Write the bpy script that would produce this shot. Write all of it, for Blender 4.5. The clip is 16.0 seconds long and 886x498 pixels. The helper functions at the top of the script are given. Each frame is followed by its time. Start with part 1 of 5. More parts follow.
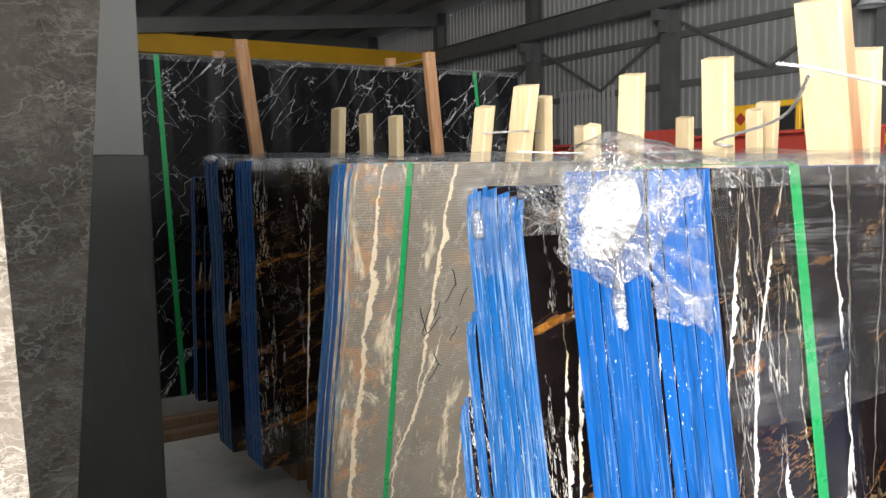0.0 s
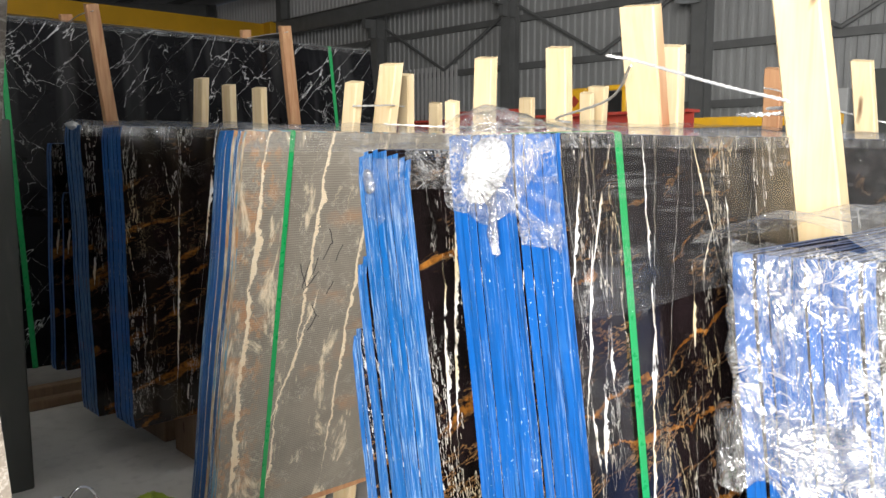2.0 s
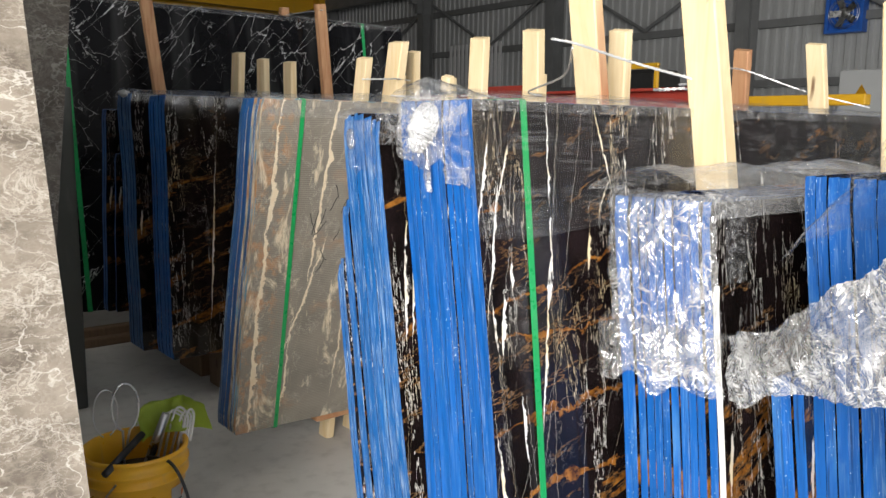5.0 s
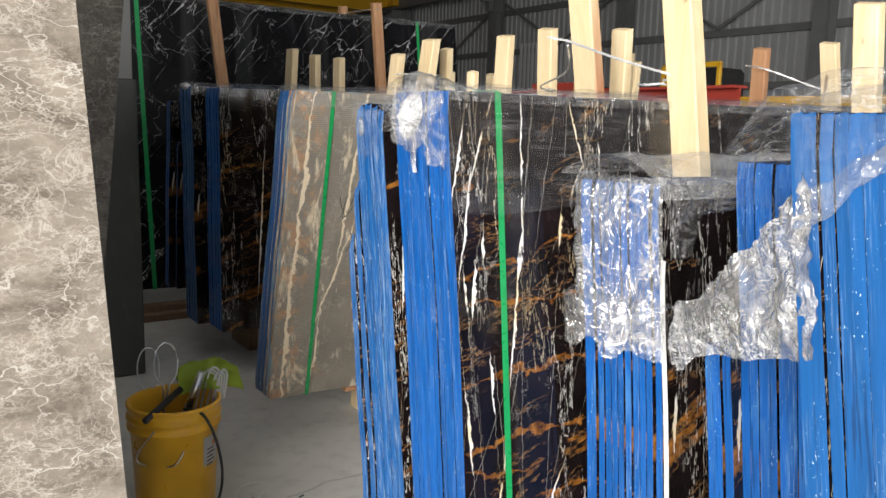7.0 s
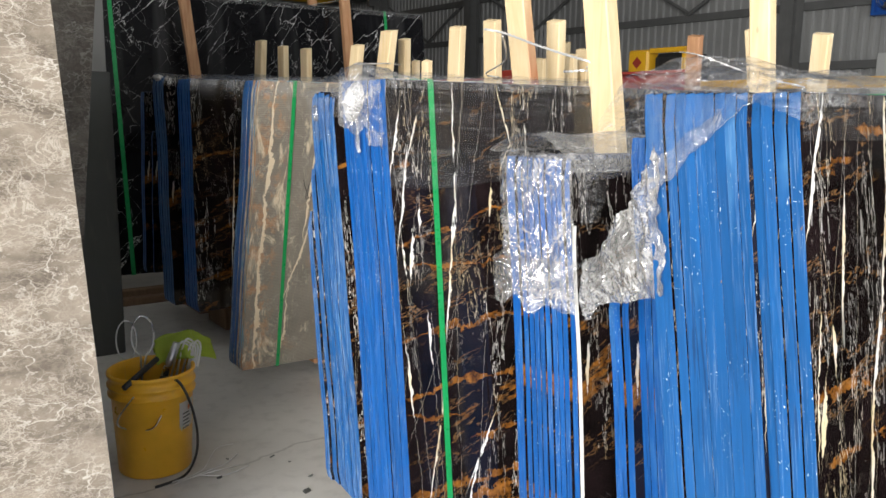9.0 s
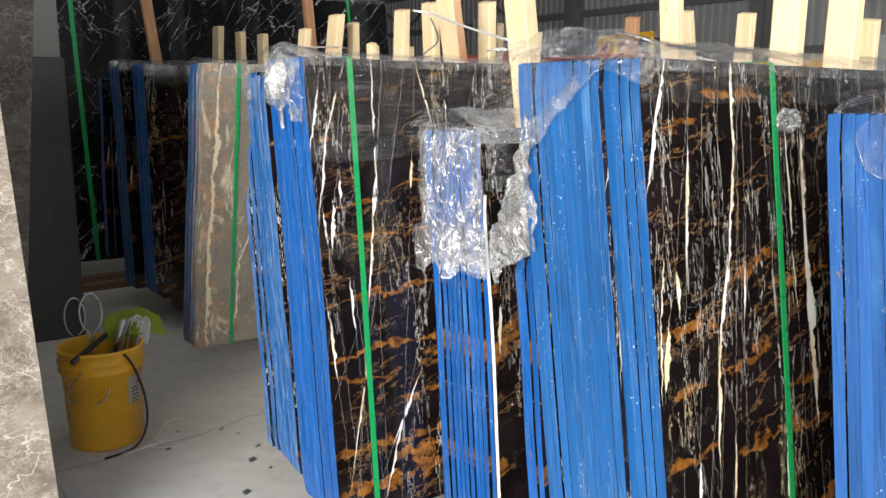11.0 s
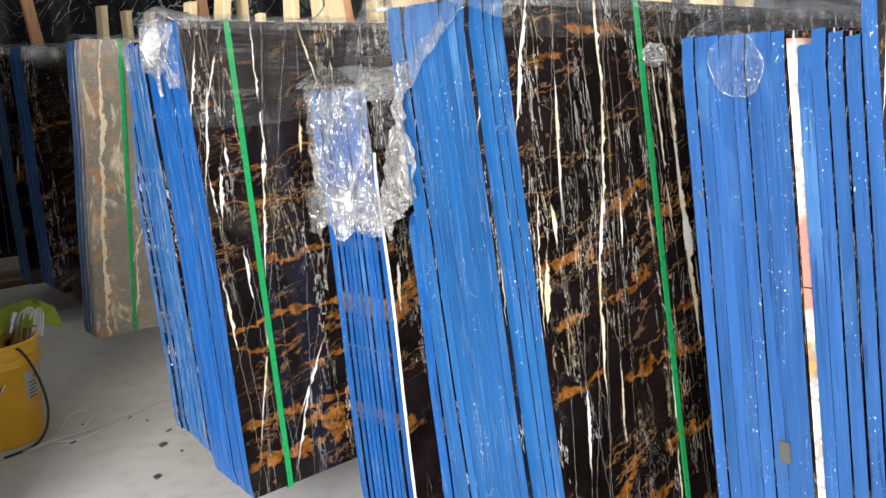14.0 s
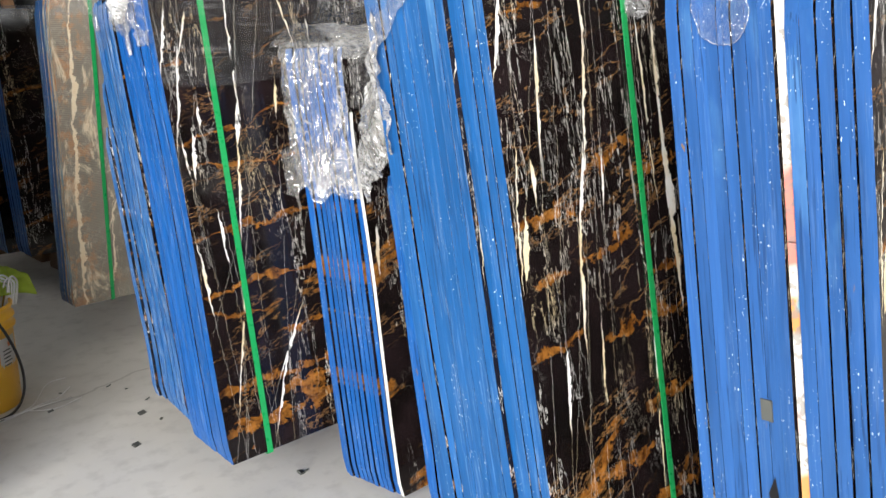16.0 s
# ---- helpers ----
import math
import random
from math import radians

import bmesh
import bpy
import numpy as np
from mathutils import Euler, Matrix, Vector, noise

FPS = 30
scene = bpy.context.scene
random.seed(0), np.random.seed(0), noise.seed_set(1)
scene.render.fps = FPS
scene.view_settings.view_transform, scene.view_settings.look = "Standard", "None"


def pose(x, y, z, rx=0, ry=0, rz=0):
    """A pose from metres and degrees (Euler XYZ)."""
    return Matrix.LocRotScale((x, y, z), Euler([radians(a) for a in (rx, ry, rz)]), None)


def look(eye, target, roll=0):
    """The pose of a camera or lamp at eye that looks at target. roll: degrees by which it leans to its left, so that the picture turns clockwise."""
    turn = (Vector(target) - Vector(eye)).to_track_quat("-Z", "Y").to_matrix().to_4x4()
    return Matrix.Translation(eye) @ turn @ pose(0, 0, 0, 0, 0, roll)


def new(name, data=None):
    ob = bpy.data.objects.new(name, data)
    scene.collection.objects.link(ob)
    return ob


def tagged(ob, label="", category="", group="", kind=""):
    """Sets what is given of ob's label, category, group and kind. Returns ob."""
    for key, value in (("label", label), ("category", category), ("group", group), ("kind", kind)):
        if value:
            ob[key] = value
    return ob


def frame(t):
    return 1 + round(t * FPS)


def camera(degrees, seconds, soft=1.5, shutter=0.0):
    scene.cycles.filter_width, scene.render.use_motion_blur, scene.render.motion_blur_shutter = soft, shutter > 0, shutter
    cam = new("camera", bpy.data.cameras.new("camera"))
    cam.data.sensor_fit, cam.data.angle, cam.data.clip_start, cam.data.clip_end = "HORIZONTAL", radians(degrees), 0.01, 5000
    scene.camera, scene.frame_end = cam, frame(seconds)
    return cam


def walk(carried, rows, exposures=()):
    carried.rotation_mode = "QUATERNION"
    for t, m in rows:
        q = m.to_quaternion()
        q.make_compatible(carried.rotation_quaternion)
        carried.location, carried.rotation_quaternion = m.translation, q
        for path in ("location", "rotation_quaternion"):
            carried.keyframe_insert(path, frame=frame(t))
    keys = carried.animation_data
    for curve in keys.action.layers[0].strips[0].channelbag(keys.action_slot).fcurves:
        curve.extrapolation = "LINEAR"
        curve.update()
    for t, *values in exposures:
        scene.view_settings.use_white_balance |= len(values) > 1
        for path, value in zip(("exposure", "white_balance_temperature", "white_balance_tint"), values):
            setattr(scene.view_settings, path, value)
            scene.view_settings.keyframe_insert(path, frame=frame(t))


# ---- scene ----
cam = camera(58.5, 16.0)
PATH = [
    (0, (0.228, 0.448, 1.423), (0.081, 2.434, 1.24), -1.1),
    (0.5, (0.244, 0.413, 1.418), (0.11, 2.399, 1.224), -0.3),
    (1, (0.214, 0.338, 1.41), (0.189, 2.328, 1.214), -0.5),
    (1.5, (0.168, 0.247, 1.4), (0.305, 2.231, 1.186), -0.4),
    (2, (0.136, 0.176, 1.4), (0.382, 2.146, 1.155), -0.1),
    (2.5, (0.163, 0.127, 1.391), (0.436, 2.091, 1.13), 0.5),
    (3, (0.228, 0.05, 1.382), (0.451, 2.018, 1.101), 0.9),
    (3.5, (0.268, -0.029, 1.379), (0.426, 1.943, 1.091), 0.8),
    (6, (0.33, -0.37, 1.365), (0.435, 1.603, 1.055), 1.0),
    (6.5, (0.425, -0.423, 1.361), (0.458, 1.553, 1.05), 1.9),
    (7, (0.488, -0.466, 1.354), (0.439, 1.508, 1.041), 1.6),
    (7.5, (0.52, -0.509, 1.358), (0.432, 1.465, 1.046), 0.5),
    (8, (0.539, -0.587, 1.35), (0.46, 1.388, 1.04), 0.7),
    (8.5, (0.567, -0.668, 1.351), (0.516, 1.304, 1.018), 1.2),
    (9, (0.602, -0.706, 1.348), (0.596, 1.265, 1.006), 0.8),
    (11.5, (0.799, -0.827, 1.304), (0.857, 1.137, 0.932), 0.0),
    (12, (0.809, -0.828, 1.293), (0.922, 1.133, 0.917), -0.7),
    (12.5, (0.822, -0.824, 1.285), (0.972, 1.132, 0.897), -1.6),
    (13, (0.831, -0.825, 1.279), (1.017, 1.126, 0.88), -1.9),
    (13.5, (0.839, -0.829, 1.265), (1.051, 1.117, 0.855), -2.1),
    (14, (0.845, -0.827, 1.255), (1.072, 1.115, 0.835), -2.4),
    (14.5, (0.849, -0.819, 1.245), (1.097, 1.118, 0.814), -2.3),
    (15, (0.858, -0.808, 1.246), (1.114, 1.124, 0.796), -2.8),
    (15.5, (0.861, -0.8, 1.235), (1.118, 1.127, 0.765), -2.7),
    (16, (0.863, -0.796, 1.228), (1.121, 1.124, 0.731), -2.5),
]
walk(cam, [(t, look(eye, target, roll)) for t, eye, target, roll in PATH], [(0, -0.02), (2.5, -0.13), (3.5, -0.22), (6, -0.42), (9, -0.48), (11.5, -0.45), (16, -0.38)])

# ---- axes of the hall: x along the slabs, y away from the camera, turned 36 degrees ----
HALL = Matrix.Rotation(radians(36), 4, "Z")
rnd = random.Random(7)

# ---- light ----
world = bpy.data.worlds.new("sky")
scene.world = world
world.use_nodes = True
wn = world.node_tree
sky = wn.nodes.new("ShaderNodeTexSky")
sky.sky_type, sky.sun_disc = "NISHITA", False
sky.sun_elevation, sky.sun_rotation = radians(40), radians(200)
wn.links.new(sky.outputs[0], wn.nodes["Background"].inputs[0])
wn.nodes["Background"].inputs[1].default_value = 0.05
scene.view_settings.exposure = 0.0


def area_lamp(name, place, aim, sx, sy, watts, color):
    data = bpy.data.lights.new(name, "AREA")
    data.shape, data.size, data.size_y, data.energy, data.color = "RECTANGLE", sx, sy, watts, color
    ob = new(name, data)
    ob.matrix_world = HALL @ look(place, aim)
    return ob


# daylight by the open gate; a fill lamp added in an unseen front opening
area_lamp("gate_daylight", (-6.9, -5.4, 3.5), (1.0, -1.8, 1.2), 6.2, 6.0, 3300, (1.0, 0.97, 0.93))
area_lamp("front_daylight", (4.3, -8.8, 1.25), (4.3, 0.0, 1.25), 6.4, 2.3, 500, (0.96, 0.98, 1.0))


# ---- material nodes ----
class Nodes:
    def __init__(self, name):
        self.mat = bpy.data.materials.new(name)
        self.mat.use_nodes = True
        self.tree = self.mat.node_tree
        self.bsdf = self.tree.nodes["Principled BSDF"]

    def add(self, kind):
        return self.tree.nodes.new(kind)

    def plug(self, value, socket):
        if isinstance(value, bpy.types.NodeSocket):
            self.tree.links.new(value, socket)
        else:
            socket.default_value = value

    def math(self, op, a, b=0.0, clamp=False):
        node = self.add("ShaderNodeMath")
        node.operation, node.use_clamp = op, clamp
        self.plug(a, node.inputs[0])
        self.plug(b, node.inputs[1])
        return node.outputs[0]

    def coord(self, scale=(1, 1, 1), turn=(0, 0, 0), move=(0, 0, 0), spread=0.0, tilt=0.0):
        tc = self.add("ShaderNodeTexCoord").outputs["Object"]
        if tilt:
            first = self.add("ShaderNodeMapping")
            self.plug(tc, first.inputs[0])
            first.inputs["Rotation"].default_value = (0.0, radians(tilt), 0.0)
            tc = first.outputs[0]
        mp = self.add("ShaderNodeMapping")
        self.plug(tc, mp.inputs[0])
        mp.inputs["Scale"].default_value = scale
        mp.inputs["Rotation"].default_value = [radians(a) for a in turn]
        mp.inputs["Location"].default_value = move
        if not spread:
            return mp.outputs[0]
        vec = self.add("ShaderNodeVectorMath")
        one = self.add("ShaderNodeObjectInfo").outputs["Random"]
        self.plug(mp.outputs[0], vec.inputs[0])
        self.plug(self.math("MULTIPLY", one, spread), vec.inputs[1])
        return vec.outputs[0]

    def noise(self, vec, scale, detail=4.0, rough=0.55, warp=0.0):
        node = self.add("ShaderNodeTexNoise")
        self.plug(vec, node.inputs["Vector"])
        node.inputs["Scale"].default_value = scale
        node.inputs["Detail"].default_value = detail
        node.inputs["Roughness"].default_value = rough
        node.inputs["Distortion"].default_value = warp
        return node.outputs[0]

    def ramp(self, value, a, b, lo=0.0, hi=1.0):
        node = self.add("ShaderNodeMapRange")
        for n, v in enumerate((value, a, b, lo, hi)):
            self.plug(v, node.inputs[n])
        return node.outputs[0]

    def ridge(self, value, width, mid=0.5):
        off = self.math("ABSOLUTE", self.math("SUBTRACT", value, mid))
        return self.ramp(off, width * 0.3, width, 1.0, 0.0)

    def cracks(self, vec, scale, width, warp=0.15, warp_scale=3.0):
        """Thin straight-running veins that meet in a net."""
        shift = self.add("ShaderNodeVectorMath")
        bend = self.add("ShaderNodeVectorMath")
        bend.operation = "SCALE"
        tex = self.add("ShaderNodeTexNoise")
        self.plug(vec, tex.inputs["Vector"])
        tex.inputs["Scale"].default_value, tex.inputs["Detail"].default_value = warp_scale, 5.0
        self.plug(tex.outputs[1], bend.inputs[0])
        bend.inputs["Scale"].default_value = warp
        self.plug(vec, shift.inputs[0])
        self.plug(bend.outputs[0], shift.inputs[1])
        node = self.add("ShaderNodeTexVoronoi")
        node.feature = "DISTANCE_TO_EDGE"
        self.plug(shift.outputs[0], node.inputs["Vector"])
        node.inputs["Scale"].default_value = scale
        return self.ramp(node.outputs["Distance"], width * 0.3, width, 1.0, 0.0)

    def mix(self, fac, a, b):
        node = self.add("ShaderNodeMix")
        node.data_type = "RGBA"
        self.plug(fac, node.inputs[0])
        for value, socket in ((a, node.inputs[6]), (b, node.inputs[7])):
            self.plug((*value, 1.0) if isinstance(value, tuple) else value, socket)
        return node.outputs[2]

    def done(self, color, rough, bump=None, depth=0.002, strength=0.4, metal=0.0, spec=0.5):
        self.plug((*color, 1.0) if isinstance(color, tuple) else color, self.bsdf.inputs["Base Color"])
        self.plug(rough, self.bsdf.inputs["Roughness"])
        self.bsdf.inputs["Metallic"].default_value = metal
        self.bsdf.inputs["Specular IOR Level"].default_value = spec
        if bump is not None:
            node = self.add("ShaderNodeBump")
            node.inputs["Strength"].default_value = strength
            node.inputs["Distance"].default_value = depth
            self.plug(bump, node.inputs["Height"])
            self.plug(node.outputs[0], self.bsdf.inputs["Normal"])
        return self.mat


def xz(n):
    sep = n.add("ShaderNodeSeparateXYZ")
    n.plug(n.add("ShaderNodeTexCoord").outputs["Object"], sep.inputs[0])
    return sep.outputs[0], sep.outputs[2]


def drawn_vein(n, x, z, wob, jit, x0, z0, x1, z1, width, sway=0.032):
    """One long vein of the stone from (x0, z0) up to (x1, z1), swelling and wandering."""
    t = n.math("DIVIDE", n.math("SUBTRACT", z, z0), z1 - z0)
    mid = n.math("ADD", n.math("MULTIPLY", t, x1 - x0), x0)
    mid = n.math("ADD", mid, n.math("MULTIPLY", n.math("SUBTRACT", wob, 0.5), sway))
    mid = n.math("ADD", mid, n.math("MULTIPLY", n.math("SUBTRACT", jit, 0.5), 0.012))
    off = n.math("ABSOLUTE", n.math("SUBTRACT", x, mid))
    swell = n.math("MULTIPLY", n.math("MULTIPLY", t, n.math("SUBTRACT", 1.0, t)), 3.0 * width)
    swell = n.math("MAXIMUM", n.math("MULTIPLY", swell, n.ramp(n.math("ADD", n.math("MULTIPLY", wob, 0.5), n.math("MULTIPLY", jit, 0.5)), 0.4, 0.6, 0.0, 1.7)), -0.0004)
    return n.ramp(n.math("SUBTRACT", off, swell), 0.0, 0.0009, 1.0, 0.0), swell


def drawn_drift(n, x, z, wob, lump, x0, z0, x1, z1, width):
    """One rusty drift of the stone from (x0, z0) across to (x1, z1), lumpy and broken."""
    t = n.math("DIVIDE", n.math("SUBTRACT", x, x0), x1 - x0)
    mid = n.math("ADD", n.math("MULTIPLY", t, z1 - z0), z0)
    mid = n.math("ADD", mid, n.math("MULTIPLY", n.math("SUBTRACT", wob, 0.5), 0.09))
    off = n.math("ABSOLUTE", n.math("SUBTRACT", z, mid))
    inside = n.math("MULTIPLY", n.ramp(t, -0.05, 0.12), n.ramp(t, 0.88, 1.05, 1.0, 0.0))
    swell = n.math("MULTIPLY", n.math("MULTIPLY", n.ramp(lump, 0.43, 0.66, -0.15, 1.6), width), inside)
    body = n.ramp(n.math("SUBTRACT", off, swell), -0.0005, 0.002, 1.0, 0.0)
    thread = n.math("MULTIPLY", n.ramp(off, 0.0008, 0.0024, 0.8, 0.0), inside)
    return n.math("MULTIPLY", n.math("MAXIMUM", body, thread), inside)


def spindles(n, shift, scale, aspect, size, wobble, lean=0.0):
    """Short pointed upright flecks scattered through the stone, each of its own size."""
    c = n.coord((1, 1, aspect), (0, 0, 0), (shift, 0, shift * 1.3), 0.0, lean)
    bend = n.add("ShaderNodeVectorMath")
    bend.operation = "SCALE"
    tex = n.add("ShaderNodeTexNoise")
    n.plug(n.coord((1, 1, 0.5), (0, 0, 0), (shift, 2, 0)), tex.inputs["Vector"])
    tex.inputs["Scale"].default_value, tex.inputs["Detail"].default_value = 26.0, 6.0
    tex.inputs["Roughness"].default_value = 0.7
    n.plug(tex.outputs[1], bend.inputs[0])
    bend.inputs["Scale"].default_value = wobble
    vec = n.add("ShaderNodeVectorMath")
    n.plug(c, vec.inputs[0])
    n.plug(bend.outputs[0], vec.inputs[1])
    cell = n.add("ShaderNodeTexVoronoi")
    cell.voronoi_dimensions = "3D"
    n.plug(vec.outputs[0], cell.inputs["Vector"])
    cell.inputs["Scale"].default_value = scale
    sep = n.add("ShaderNodeSeparateColor")
    n.plug(cell.outputs["Color"], sep.inputs[0])
    reach = n.math("MULTIPLY", n.math("POWER", sep.outputs[0], 1.6), size)
    return n.ramp(n.math("SUBTRACT", cell.outputs["Distance"], reach), -0.03, 0.0, 1.0, 0.0)


def dark_marble(name, veins=(), shift=0.0, gold=1.0, white=1.0, drifts=(), sparse=0.0):
    n = Nodes(name)
    x, z = xz(n)
    plain = n.coord((1, 1, 1), (0, 0, 0), (shift, shift, 0))
    tall = n.coord((1, 1, 0.16), (0, 4, 0), (shift, 0, shift))
    flat = n.coord((0.34, 1, 1.2), (0, 0, 0), (shift, 0.3, shift * 1.7), 0.0, 17)
    patch = n.noise(plain, 3.3, 2.0)
    base = n.mix(n.ramp(n.noise(plain, 9, 6), 0.35, 0.7), (0.0045, 0.0035, 0.0034), (0.015, 0.0095, 0.0105))
    # rusty gold drifts, thicker towards the foot of the slab, with thin threads between
    drift = n.math("ADD", n.noise(flat, 8.5, 9.0, 0.62, 0.45), n.ramp(z, 0.15, 1.2, 0.028, -0.045))
    grain = n.noise(plain, 75, 4)
    body = n.math("MULTIPLY", n.ramp(drift, 0.572 + sparse, 0.592 + sparse), n.ramp(grain, 0.34, 0.46), True)
    rust = n.mix(n.ramp(n.noise(plain, 34, 6, 0.65), 0.36, 0.64), (0.055, 0.018, 0.004), (0.32, 0.13, 0.024))
    body = n.math("MULTIPLY", body, gold)
    wave = n.noise(n.coord((1, 1, 0.9), (0, 0, 0), (shift, 0, 1)), 10, 8, 0.68)
    lump = n.noise(n.coord((0.7, 1, 1), (0, 0, 0), (shift, 4, 0)), 24, 8, 0.72)
    for row in drifts:
        body = n.math("MAXIMUM", body, n.math("MULTIPLY", drawn_drift(n, x, z, wave, lump, *row), n.ramp(grain, 0.28, 0.42)))
    color = n.mix(body, base, rust)
    rim = n.math("MULTIPLY", n.ridge(drift, 0.012, 0.57 + sparse), n.ramp(grain, 0.4, 0.6))
    thread = n.math("MULTIPLY", n.ridge(n.noise(flat, 8, 7, 0.66, 0.15), 0.007), n.ramp(patch, 0.48, 0.56))
    thread = n.math("MAXIMUM", n.math("MULTIPLY", rim, 0.8), thread)
    color = n.mix(n.math("MULTIPLY", thread, 0.6 * gold), color, (0.3, 0.16, 0.06))
    # upright white flecks of three sizes, gathered in swarms, and hair veins
    swarm = n.ramp(n.noise(n.coord((1, 1, 0.5), (0, 0, 0), (shift, 3, shift)), 5.5, 3), 0.54, 0.6)
    big = spindles(n, shift, 15.0, 0.08, 0.125, 0.05, 3)
    mid = n.math("MULTIPLY", spindles(n, shift + 1.7, 28.0, 0.08, 0.15, 0.03, -4), swarm)
    small = n.math("MULTIPLY", spindles(n, shift + 3.1, 58.0, 0.1, 0.24, 0.018, 2), n.ramp(patch, 0.56, 0.62))
    hairs = n.math("MULTIPLY", n.ridge(n.noise(tall, 9, 6, 0.68, 0.2), 0.0045), n.ramp(n.noise(tall, 4.0, 3), 0.48, 0.56))
    cross = n.math("MULTIPLY", n.ridge(n.noise(plain, 8, 7, 0.7, 0.2), 0.0032), n.ramp(n.noise(plain, 4, 2), 0.52, 0.6))
    fine = n.math("MAXIMUM", n.math("MAXIMUM", big, mid), n.math("MAXIMUM", n.math("MULTIPLY", small, 0.4), n.math("MAXIMUM", n.math("MULTIPLY", hairs, 0.85), n.math("MULTIPLY", cross, 0.35))))
    bright = n.mix(n.ramp(n.noise(plain, 3.0, 2), 0.5, 0.6), (0.72, 0.7, 0.66), (0.68, 0.55, 0.34))
    color = n.mix(n.math("MULTIPLY", fine, white), color, bright)
    wob = n.noise(n.coord((0.5, 1, 1.0), (0, 0, 0), (shift, 0, shift)), 9, 9, 0.72)
    jit = n.noise(n.coord(), 48, 6, 0.72)
    total = None
    for vein in veins:
        mask, _ = drawn_vein(n, x, z, wob, jit, *vein)
        total = mask if total is None else n.math("MAXIMUM", total, mask)
    if total is not None:
        gap = n.ramp(n.noise(n.coord((1, 1, 0.35), (0, 0, 0), (shift, 1, 0)), 14, 5, 0.65), 0.41, 0.45)
        cream = n.mix(n.ramp(n.noise(plain, 7, 3), 0.45, 0.6), (0.84, 0.83, 0.8), (0.74, 0.62, 0.4))
        color = n.mix(n.math("MULTIPLY", total, gap), color, cream)
    rough = n.ramp(n.noise(plain, 14, 5), 0.3, 0.8, 0.07, 0.2)
    return n.done(color, rough, n.noise(plain, 3.5, 2), 0.004, 0.05, spec=0.35)


def black_marble():
    n = Nodes("black_marble")
    c = n.coord((0.8, 1, 1), (0, -38, 0))
    d = n.coord((1, 1, 0.6), (0, 30, 0), (3, 1, 2))
    base = n.mix(n.noise(c, 6, 5), (0.004, 0.004, 0.005), (0.013, 0.013, 0.015))
    c2 = n.coord((2.0, 1, 0.4), (0, 0, 0), (0, 0, 0), 0.0, -42)
    c3 = n.coord((1.5, 1, 0.6), (0, 0, 0), (2, 0, 5), 0.0, 35)
    net = n.math("MULTIPLY", n.cracks(c2, 3.2, 0.006, 0.5, 3.0), n.ramp(n.noise(d, 2.2, 3), 0.4, 0.5, 0.05, 1.0))
    fine = n.math("MULTIPLY", n.cracks(c3, 4.2, 0.0045, 0.5, 3.5), n.ramp(n.noise(c, 2.4, 3), 0.46, 0.56, 0.0, 0.8))
    two = spindles(n, 4.0, 21.0, 0.05, 0.1, 0.05, 52)
    three = n.math("MULTIPLY", spindles(n, 7.0, 26.0, 0.045, 0.1, 0.05, -20), n.ramp(n.noise(d, 1.5, 2), 0.45, 0.55))
    lines = n.math("MAXIMUM", n.math("MAXIMUM", net, fine), n.math("MAXIMUM", n.math("MULTIPLY", two, 0.5), n.math("MULTIPLY", three, 0.7)))
    color = n.mix(lines, base, (0.72, 0.72, 0.72))
    # pale upright streaks: dust, with the polish's grey sheen put into the colour
    dust_sheen = n.ramp(n.noise(n.coord((1, 1, 0.12)), 5, 3), 0.5, 0.75, 0.0, 0.11)
    return n.done(n.mix(dust_sheen, color, (0.4, 0.4, 0.4)), n.ramp(n.noise(d, 12, 4), 0.3, 0.8, 0.1, 0.22), spec=0.3)


def grey_marble(name, shift, tone=1.0):
    n = Nodes(name)
    c = n.coord((1.3, 1, 2.1), (0, 10, 0), (shift, 0, shift))
    patch = n.noise(c, 4.0, 8, 0.6, 0.6)
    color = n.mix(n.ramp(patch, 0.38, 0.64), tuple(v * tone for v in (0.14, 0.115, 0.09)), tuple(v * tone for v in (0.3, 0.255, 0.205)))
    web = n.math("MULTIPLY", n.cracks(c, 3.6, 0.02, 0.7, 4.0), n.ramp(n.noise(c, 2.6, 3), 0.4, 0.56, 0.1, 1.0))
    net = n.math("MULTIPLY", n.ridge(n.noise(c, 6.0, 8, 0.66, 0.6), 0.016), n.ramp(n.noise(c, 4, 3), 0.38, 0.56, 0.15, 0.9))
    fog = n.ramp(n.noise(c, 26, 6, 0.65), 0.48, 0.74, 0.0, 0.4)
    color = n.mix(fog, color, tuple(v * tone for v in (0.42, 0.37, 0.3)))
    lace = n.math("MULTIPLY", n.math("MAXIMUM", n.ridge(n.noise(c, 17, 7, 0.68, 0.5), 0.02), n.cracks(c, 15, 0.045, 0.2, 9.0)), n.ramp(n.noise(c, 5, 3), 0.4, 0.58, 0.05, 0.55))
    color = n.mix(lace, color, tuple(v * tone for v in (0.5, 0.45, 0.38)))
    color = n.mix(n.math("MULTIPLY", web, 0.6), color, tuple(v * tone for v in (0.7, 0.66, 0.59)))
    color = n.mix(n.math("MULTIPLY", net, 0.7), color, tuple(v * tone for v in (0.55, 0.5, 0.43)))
    return n.done(color, n.ramp(n.noise(c, 16, 4), 0.3, 0.8, 0.5, 0.62), n.noise(c, 40, 4), 0.0006, 0.25, spec=0.25)


